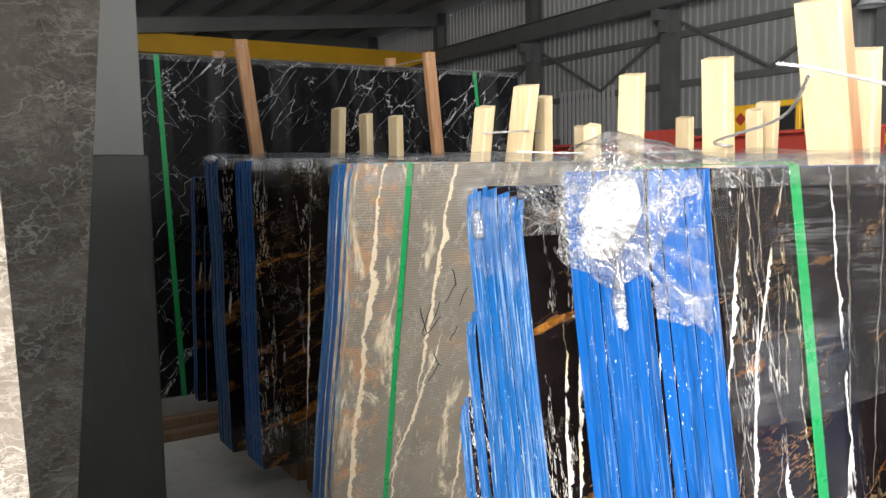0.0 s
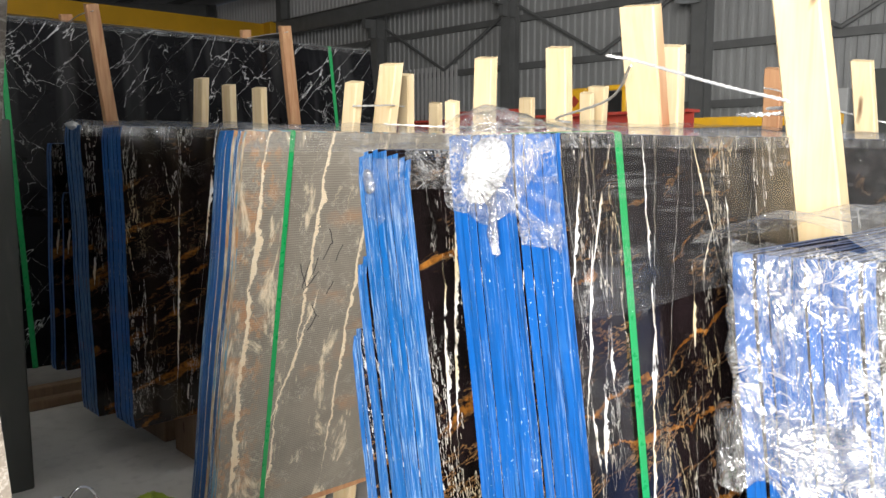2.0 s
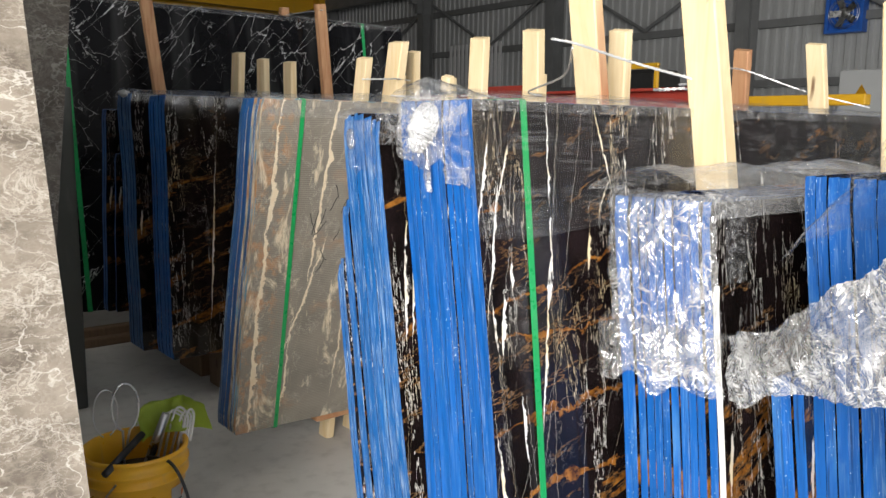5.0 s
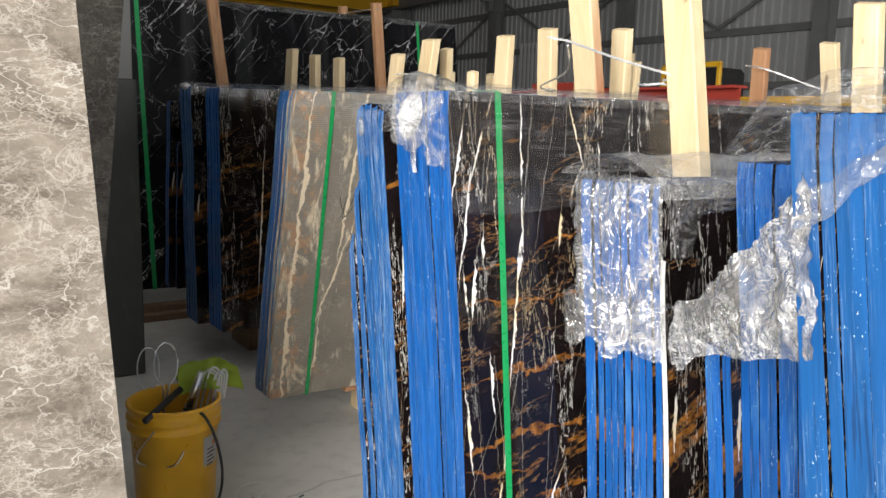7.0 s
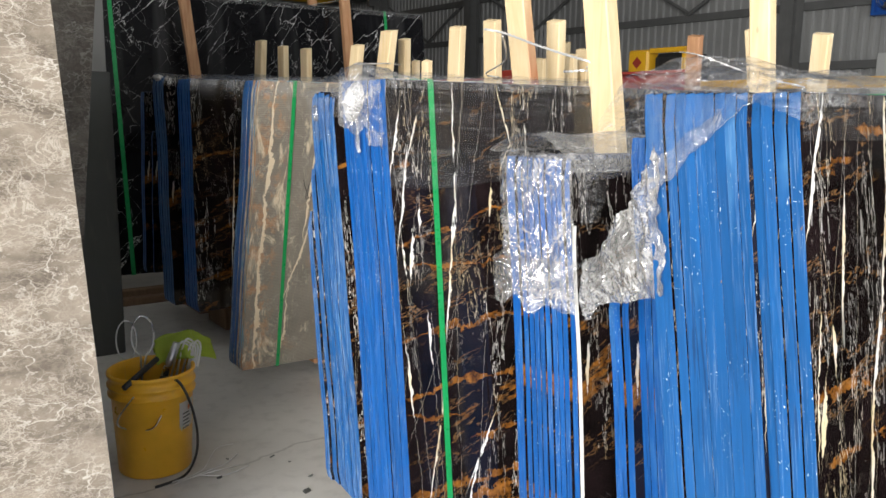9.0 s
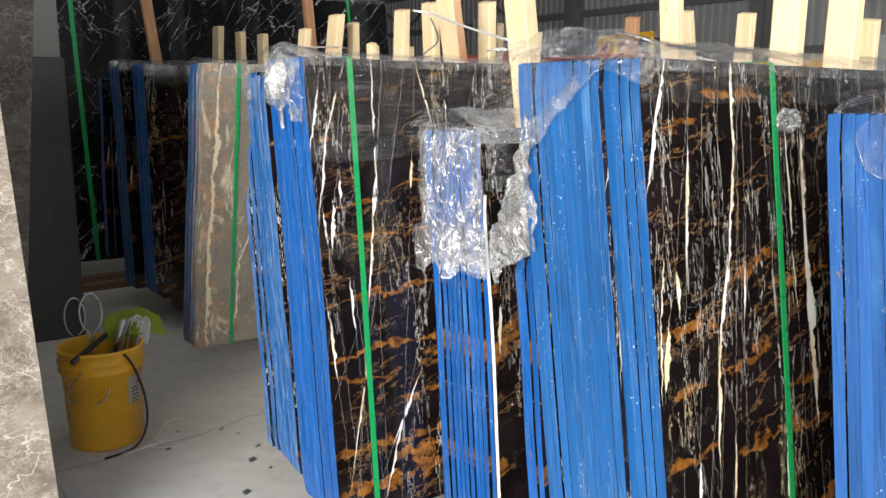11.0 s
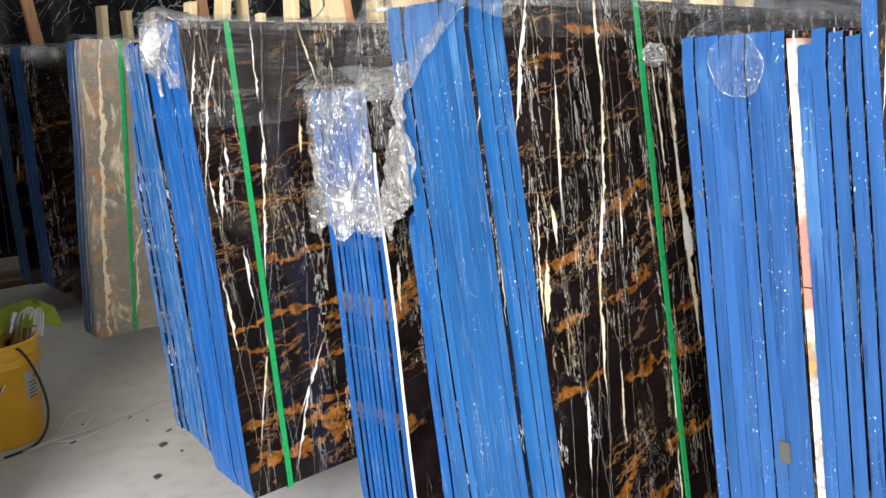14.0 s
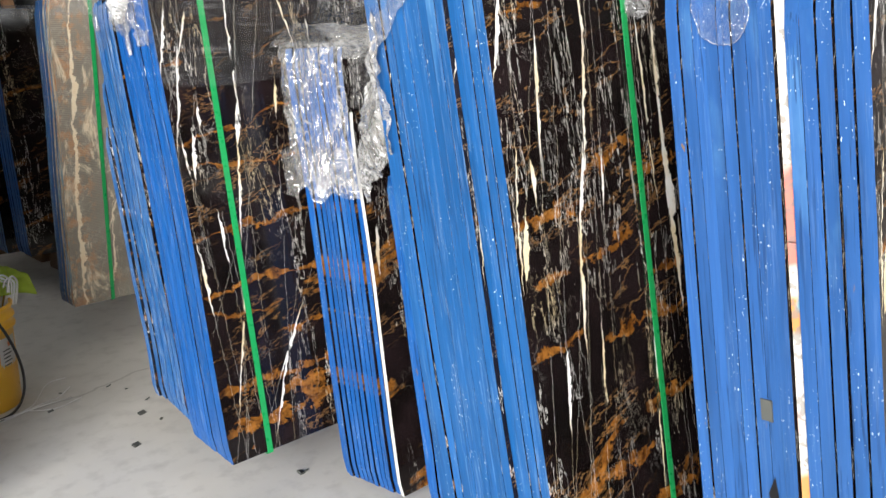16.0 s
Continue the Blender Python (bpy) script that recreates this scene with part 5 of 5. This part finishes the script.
for row in (
    (2.138, 3.930, 0.040, 0.096, 1.775, -0.06, 0.0), (2.263, 3.880, 0.037, 0.090, 1.745, 0.0, 0.0),
    (2.325, 3.680, 0.037, 0.091, 1.722, 0.0, 0.0), (1.960, 2.390, 0.036, 0.074, 1.648, -0.06, 0.1),
    (2.132, 2.390, 0.041, 0.100, 1.725, -0.075, 0.1), (2.270, 2.470, 0.036, 0.066, 1.7, 0.0, 0.0),
    (2.285, 2.050, 0.036, 0.086, 1.73, -0.03, 0.0), (2.100, 1.575, 0.036, 0.077, 1.705, 0.06, 0.02),
    (3.145, 3.250, 0.036, 0.078, 1.66, 0.0, 0.0), (3.895, 3.250, 0.041, 0.099, 1.72, 0.0, 0.0),
    (3.375, 2.420, 0.036, 0.066, 1.68, 0.03, 0.0), (3.495, 2.440, 0.041, 0.100, 1.718, -0.06, 0.0),
    (1.840, 1.130, 0.038, 0.094, 1.735, 0.16, -0.02, 'pine_stripe'), (2.075, 1.185, 0.036, 0.066, 1.67, 0.01, 0.0),
    (2.215, 1.300, 0.036, 0.066, 1.61, -0.02, 0.0), (3.125, 1.390, 0.036, 0.066, 1.7, 0.0, 0.0, 'pine_red'),
    (3.095, 1.080, 0.036, 0.066, 1.7, 0.06, -0.1), (2.145, 0.430, 0.036, 0.066, 1.68, 0.03, -0.07),
    (2.112, 2.042, 0.03, 0.05, 1.569, 0.0, 0.0), (3.361, 4.002, 0.036, 0.066, 1.711, 0.0, 0.0),
    (3.045, 0.750, 0.036, 0.066, 1.66, 0.0, 0.03), (1.865, -0.115, 0.036, 0.066, 1.75, 0.0, 0.0),
    (1.915, -0.215, 0.036, 0.066, 1.78, 0.0, 0.0), (3.445, 0.460, 0.036, 0.066, 1.64, 0.0, 0.0),
):
    stake(*row)
stake(1.83, 0.81, 0.05, 0.092, 2.05, 0.01, -0.15, "pine", 0.0, "tall bright pine stake before the film-wrapped slabs")
# stakes before the tall black slabs
stake(2.01, 5.06, 0.075, 0.05, 2.28, 0.09, -0.08, "pine_red", 0.0, "long reddish pine prop against black slabs")
stake(3.35, 5.06, 0.08, 0.05, 2.29, 0.04, -0.08, "pine_red", 0.0, "long reddish pine prop against black slabs")
stake(1.98, 5.42, 0.07, 0.05, 2.26, 0.0, 0.0, "pine_red", 0.0, "reddish pine prop behind black slabs")
stake(3.24, 5.42, 0.07, 0.05, 2.29, 0.0, 0.0, "pine_red", 0.0, "reddish pine prop behind black slabs")


def wire(points, label, radius=0.0016, strands=2):
    ob = thing("lashing_wire", HALL @ Matrix.Translation(points[0]), label, "wire", "lashing wires")
    base = Vector(points[0])
    for s in range(strands):
        pts = []
        line = curve_points(points, 14)
        for k, p in enumerate(line):
            a = k * 0.9 + s * 2 * math.pi / strands
            pts.append(p - base + Vector((0.0022 * math.cos(a), 0.0022 * math.sin(a), 0.0022 * math.sin(a + 1))))
        part("strand", tube(pts, radius, 6), M["wire"], ob)
    return ob


wire([(1.7, 1.12, 1.61), (1.74, 1.07, 1.597), (1.765, 0.95, 1.556), (1.79, 0.86, 1.527), (1.81, 0.765, 1.5), (1.85, 0.75, 1.49), (1.87, 0.83, 1.488)], "twisted galvanised wire tying two stakes", 0.002, 3)
wire([(1.8, 0.77, 1.475), (1.78, 0.81, 1.47), (1.82, 0.87, 1.475), (1.87, 0.83, 1.478), (1.86, 0.77, 1.472), (1.81, 0.755, 1.468)], "wire wound round the tall stake", 0.0016, 2)
wire([(1.75, 1.09, 1.59), (1.9, 1.25, 1.53), (2.03, 1.52, 1.495), (2.1, 1.53, 1.485), (2.15, 1.6, 1.49)], "twisted galvanised wire tying two stakes", 0.0018, 3)
wire([(1.92, 2.35, 1.56), (2.02, 2.34, 1.565), (2.1, 2.35, 1.57), (2.2, 2.4, 1.57)], "thin wire round two stakes", 0.0018, 2)
wire([(2.06, 2.35, 1.5), (2.2, 2.2, 1.49), (2.32, 2.0, 1.485), (2.3, 1.7, 1.48)], "thin wire lying over the slab tops", 0.0018, 2)
wire([(2.98, 1.36, 1.62), (3.1, 1.34, 1.61), (3.2, 1.15, 1.53), (3.3, 0.95, 1.47)], "thin wire between two stakes", 0.0018, 2)
wire([(2.0, 5.0, 2.23), (1.99, 5.2, 2.23), (1.98, 5.4, 2.2)], "wire tying props across the slab tops", 0.002, 2)
wire([(3.34, 5.0, 2.24), (3.3, 5.2, 2.24), (3.24, 5.4, 2.23)], "wire tying props across the slab tops", 0.002, 2)


# ---- sleepers under the slabs ----
def sleeper(x0, x1, y0, y1, z1, label="old timber sleeper under the slabs", mat="sleeper"):
    ob = thing("sleeper", HALL @ Matrix.Translation((x0, y0, 0)), label, "timber", "sleepers under the slabs")
    part("beam", boxes((0, x1 - x0, 0, y1 - y0, 0, z1), bevel=0.006), M[mat], ob)


for x in (1.75, 2.75):
    for y0, y1, z in ((0.62, 1.32, 0.158), (3.25, 3.56, 0.235), (3.68, 3.98, 0.185), (4.15, 4.45, 0.28)):
        sleeper(x, x + 0.12, y0, y1, z)
    sleeper(x, x + 0.12, -1.0, 0.25, 0.095)
sleeper(1.75, 1.87, 0.3, 0.57, 0.052)
sleeper(2.3, 2.42, 0.3, 0.57, 0.052)
sleeper(2.3, 2.42, 2.3, 2.62, 0.156)
sleeper(3.0, 3.12, 2.3, 2.62, 0.156)
ob = thing("plank", HALL @ Matrix.Translation((1.70, 2.36, 0.158)), "thin reddish plank under the mesh-backed slabs", "timber")
part("board", boxes((0, 1.4, 0, 0.14, 0, 0.024), bevel=0.003), M["pine_red"], ob)
for x in (-2.0, -0.9, 0.1):
    sleeper(x, x + 0.14, 1.02, 1.35, 0.115)
    sleeper(x, x + 0.14, 1.98, 2.3, 0.115)
for x in (0.9, 2.3, 3.7):
    sleeper(x, x + 0.14, 4.9, 5.25, 0.128)
sleeper(1.3, 2.2, 4.62, 4.7, 0.05, "thin brown batten lying on the floor")
sleeper(1.2, 2.0, 4.85, 4.93, 0.06, "thin brown batten lying on the floor")


# ---- bucket of tools ----
def bucket():
    ob = thing("bucket", HALL @ pose(0.855, 2.02, 0.0, 0, 0, -20), "used yellow plastic bucket with a moulded rim", "bucket")
    wall = [(0.0, 0.004), (0.122, 0.004), (0.128, 0.0), (0.132, 0.006), (0.146, 0.3), (0.156, 0.302), (0.157, 0.31), (0.148, 0.314), (0.149, 0.335), (0.158, 0.338), (0.158, 0.345), (0.150, 0.348),
            (0.151, 0.372), (0.157, 0.376), (0.158, 0.386), (0.152, 0.39), (0.146, 0.386), (0.143, 0.3), (0.126, 0.012), (0.0, 0.012)]
    part("body", lathe(wall, 56), M["bucket"], ob, "", True)
    part("handle", tube(curve_points([(-0.05, -0.152, 0.33), (-0.11, -0.115, 0.24), (-0.1, -0.105, 0.2), (0.0, -0.143, 0.2), (0.04, -0.142, 0.25)], 8), 0.003, 7), M["metal"], ob, "thin wire bail")
    bm = bmesh.new()
    for i in range(9):
        a0, a1 = radians(-32 + i * 4), radians(-28 + i * 4)
        q = [bm.verts.new((r * math.cos(a), r * math.sin(a), z)) for z, r in ((0.15, 0.1385), (0.275, 0.1461)) for a in (a0, a1)]
        bm.faces.new((q[0], q[1], q[3], q[2]))
    bmesh.ops.solidify(bm, geom=bm.faces[:], thickness=-0.0008)
    lab = part("label", bm, M["paper"], ob, "torn white paper label")
    lab.matrix_basis = pose(0, 0, 0, 0, 0, -14)
    bm = bmesh.new()
    for k in range(5):
        z = 0.17 + 0.014 * k
        a0, a1 = radians(-26), radians(-12 + 3 * (k % 2))
        r = 0.1405 + (z - 0.15) * 0.0608
        q = [bm.verts.new((r * math.cos(a), r * math.sin(a), zz)) for zz in (z, z + 0.005) for a in (a0, a1)]
        bm.faces.new((q[0], q[1], q[3], q[2]))
    part("print_bars", bm, M["column_low"], lab)
    part("print_mark", boxes((0.1462, 0.1475, -0.055, -0.035, 0.245, 0.262)), M["orange"], lab)
    part("sludge", lathe([(0.0, 0.285), (0.141, 0.285)], 40), M["rubber"], ob, "dark rubbish filling the bucket")
    return ob


bucket()
BK = HALL @ pose(0.855, 2.02, 0.0, 0, 0, 0)


def bucket_thing(name, bm, mat, label, category, smooth=True):
    ob = mesh_object(name, bm, M[mat], None, "", smooth)
    ob.matrix_basis = BK
    return tagged(ob, label, category)


loop = [(0.0 + 0.04 * math.cos(a), -0.02, 0.52 + 0.075 * math.sin(a)) for a in [radians(-75 + 330 * k / 24) for k in range(25)]]
bm = tube([(-0.02, 0.0, 0.29)] + loop + [(-0.01, -0.02, 0.3)], 0.0035, 7)
tube([(p[0] * 0.9 - 0.055, p[1] + 0.01, p[2] * 0.98) for p in loop], 0.0025, 6, bm)
for v in bm.verts:
    v.co.x -= 0.03
bucket_thing("wire_loop", bm, "metal", "loop of thick grey wire standing in the bucket", "wire")
bucket_thing("pipe", tube([(-0.13, -0.13, 0.372), (0.02, -0.01, 0.42)], 0.011, 10), "rubber", "dark rod lying across the bucket rim", "rod")
bucket_thing("metal_tool", tube([(0.03, 0.0, 0.3), (0.06, -0.02, 0.4), (0.09, -0.03, 0.475)], 0.014, 12), "metal", "bright metal tool standing in the bucket", "tool")
wires = thing("wire_bundle", BK, "bent bright wire ends in the bucket", "wire")
for k in range(5):
    bm = tube(curve_points([(0.05 + 0.02 * k, 0.02, 0.3), (0.1 + 0.015 * k, 0.02 - 0.01 * k, 0.45 + 0.01 * (k % 3)), (0.15 + 0.01 * k, 0.0, 0.44), (0.13 + 0.01 * k, -0.01, 0.36)], 6), 0.004, 6)
    part("wire_end", bm, M["wire"], wires, "", True)


def rag(u, v):
    x = 0.03 + 0.22 * u
    z = 0.36 + 0.15 * math.sin(math.pi * (0.15 + 0.75 * v)) * (0.75 + 0.25 * math.sin(math.pi * u)) - 0.06 * max(0, u - 0.7)
    y = 0.12 - 0.13 * v + 0.02 * math.sin(u * 9)
    return (x, y, z)


bm = sheet(rag, 26, 22, 0.03, 9, 5.0)
bmesh.ops.solidify(bm, geom=bm.faces[:], thickness=0.002)
bucket_thing("plastic_sack", bm, "lime", "crumpled lime-green woven sack in the bucket", "sack")
bucket_thing("cable", tube(curve_points([(0.02, -0.05, 0.36), (0.05, -0.155, 0.37), (0.09, -0.16, 0.28), (0.12, -0.135, 0.15), (0.11, -0.13, 0.05), (0.05, -0.17, 0.006), (-0.06, -0.2, 0.006)], 10), 0.005, 8), "rubber", "black cable hanging over the bucket", "cable")
bm = bmesh.new()
for pts in ([(0.0, -0.2, 0.008), (0.12, -0.17, 0.012), (0.2, -0.1, 0.05), (0.27, -0.1, 0.055)], [(0.0, -0.22, 0.008), (0.14, -0.2, 0.02), (0.22, -0.16, 0.012), (0.27, -0.14, 0.03)], [(0.02, -0.2, 0.006), (0.15, -0.24, 0.03), (0.25, -0.2, 0.01)], [(0.1, -0.2, 0.01), (0.18, -0.24, 0.004), (0.28, -0.23, 0.012)]):
    tube(curve_points(pts, 8), 0.002, 6, bm)
bucket_thing("floor_wire", bm, "wire", "tangle of bright wire ends on the floor", "wire")


def litter():
    bm = bmesh.new()
    for k in range(26):
        x, y = 1.0 + rnd.random() * 0.9, 0.6 + rnd.random() * 1.6
        s = 0.003 + rnd.random() * 0.006
        m = Matrix.Translation((x, y, s * 0.4)) @ pose(0, 0, 0, rnd.random() * 30, rnd.random() * 30, rnd.random() * 180)
        box(bm, -s * 1.6, s * 1.6, -s, s, -s * 0.4, s * 0.4, m=m)
    ob = mesh_object("floor_litter", bm, M["column_low"])
    ob.matrix_basis = HALL
    tagged(ob, "small dark chips and dirt on the concrete", "litter", "", "stuff")


litter()


# ---- far things ----
def red_rack():
    ob = thing("red_beam_rack", HALL @ Matrix.Translation((4.7, 2.6, 0)), "red painted steel storage rack beam on legs", "rack")
    bm = bmesh.new()
    i_section(bm, 6.6, 0.16, 0.14, Matrix.Translation((0, 0, 1.575)) @ pose(0, 0, 0, 0, 0, 90))
    part("beam", bm, M["red"], ob)
    for y in (0.3, 2.2, 4.2, 6.2):
        part("leg", boxes((-0.06, 0.06, y - 0.06, y + 0.06, 0.0, 1.5), bevel=0.004), M["red"], ob)
    part("plate", boxes((-0.075, -0.07, 1.3, 2.0, 1.5, 1.71), bevel=0.001), M["red"], ob)


red_rack()


def machine():
    """A yellow lifting machine parked by the wall."""
    ob = thing("lifting_machine", HALL @ Matrix.Translation((9.3, 6.6, 0)), "yellow lifting machine with a dark cab and boom", "machine")
    part("panel", boxes((-0.15, 0.1, 0.15, 0.52, 0.5, 2.26), bevel=0.03), M["yellow"], ob)
    part("chassis", boxes((-0.5, 0.6, -1.6, 1.0, 0.35, 0.9), bevel=0.05), M["yellow"], ob)
    part("cab", boxes((-0.1, 0.5, -0.45, 0.1, 0.9, 2.2), bevel=0.06), M["rubber"], ob, "dark cab")
    part("cab_frame", boxes((-0.16, -0.11, -0.5, -0.44, 0.9, 2.25), (-0.16, -0.11, -0.5, 0.12, 2.2, 2.27), bevel=0.008), M["yellow"], ob)
    part("boom", boxes((-0.2, -0.05, -3.2, -0.3, 1.68, 1.8), bevel=0.01), M["yellow"], ob)
    for k in range(5):
        part("grille_bar", boxes((-0.14, -0.12, -0.36 + 0.09 * k, -0.345 + 0.09 * k, 1.35, 1.85)), M["metal"], ob)
    part("grille_rail", boxes((-0.14, -0.12, -0.38, 0.05, 1.85, 1.88)), M["metal"], ob)
    d = part("mark", boxes((-0.004, 0.0, -0.06, 0.06, -0.06, 0.06)), M["red"], ob, "plain red lozenge")
    d.matrix_basis = Matrix.Translation((-0.152, 0.34, 2.08)) @ pose(0, 0, 0, 45, 0, 0)
    for k in range(4):
        part("letter_bar", boxes((-0.155, -0.15, 0.29, 0.41, 1.42 + 0.1 * k, 1.49 + 0.1 * k)), M["red"], ob)
    for y in (-1.2, 0.6):
        for x in (-0.55, 0.45):
            w = part("wheel", lathe([(0.0, 0.0), (0.3, 0.0), (0.36, 0.04), (0.36, 0.16), (0.3, 0.2), (0.0, 0.2)], 24), M["rubber"], ob)
            w.matrix_basis = Matrix.Translation((x, y, 0.36)) @ pose(0, 0, 0, 0, 90, 0)


machine()


def wall_fan():
    ob = thing("exhaust_fan", HALL @ Matrix.Translation((X_E - 0.3, 7.6, 3.9)), "square blue exhaust fan on the wall", "fan")
    part("frame", boxes((0, 0.25, -0.4, -0.33, -0.4, 0.4), (0, 0.25, 0.33, 0.4, -0.4, 0.4), (0, 0.25, -0.33, 0.33, -0.4, -0.33), (0, 0.25, -0.33, 0.33, 0.33, 0.4), (0.1, 0.12, -0.33, 0.33, -0.33, 0.33), bevel=0.004), M["fan_blue"], ob)
    for k in range(5):
        a = 2 * math.pi * k / 5
        bm = bmesh.new()
        box(bm, -0.01, 0.0, 0.04, 0.3, -0.07, 0.07, m=pose(0.06, 0, 0, math.degrees(a), 0, 0) @ pose(0, 0, 0, 0, 0, 14))
        part("blade", bm, M["metal"], ob)
    hub = part("hub", lathe([(0.0, -0.04), (0.06, -0.03), (0.07, 0.03), (0.0, 0.03)], 18), M["metal"], ob)
    hub.matrix_basis = pose(0.05, 0, 0, 0, 90, 0)
    bm = bmesh.new()
    for r in (0.12, 0.2, 0.28, 0.32):
        pts = [(0.0, r * math.cos(2 * math.pi * k / 28), r * math.sin(2 * math.pi * k / 28)) for k in range(29)]
        tube(pts, 0.006, 5, bm)
    part("guard", bm, M["metal"], ob)


wall_fan()


def bay_lamp():
    ob = thing("bay_lamp", HALL @ Matrix.Translation((X_E - 1.2, 9.7, 4.75)), "round clear-shaded bay lamp hung from the column", "lamp")
    part("shade", lathe([(0.09, 0.3), (0.12, 0.28), (0.24, 0.1), (0.3, 0.0), (0.29, 0.0), (0.23, 0.1), (0.11, 0.27), (0.08, 0.28)], 32), M["lamp_glass"], ob, "", True)
    part("housing", lathe([(0.0, 0.52), (0.08, 0.5), (0.09, 0.3), (0.0, 0.28)], 24), M["steel"], ob, "", True)
    part("bracket", boxes((-0.02, 0.6, -0.02, 0.02, 0.55, 0.6), (-0.02, 0.02, -0.02, 0.02, 0.48, 0.6)), M["steel"], ob)
    part("cord", tube(curve_points([(0.0, 0, 0.6), (-0.1, 0.1, 1.0), (0.2, 0.15, 1.6), (0.5, 0.0, 2.0)], 8), 0.012, 6), M["rubber"], ob)


bay_lamp()


def wall_cabinet(x, y, w, tall, label, mat, sign=False):
    ob = thing("wall_cabinet", HALL @ Matrix.Translation((x, y, 0)), label, "cabinet")
    part("body", boxes((0, 0.5, 0, w, 0, tall), bevel=0.01), M[mat], ob)
    if sign:
        bm = bmesh.new()
        vs = [bm.verts.new((-0.004, w / 2 + a, tall * 0.86 + b)) for a, b in ((-0.12, -0.1), (0.12, -0.1), (0.0, 0.11))]
        bm.faces.new(vs)
        bmesh.ops.solidify(bm, geom=bm.faces[:], thickness=0.003)
        part("warning_triangle", bm, M["yellow"], ob, "yellow warning triangle")


wall_cabinet(13.0, 4.75, 0.7, 2.35, "grey electrical cabinet with a warning triangle", "sheet", True)
wall_cabinet(13.0, 3.6, 1.0, 2.6, "dark grey cupboard by the wall", "column_low")
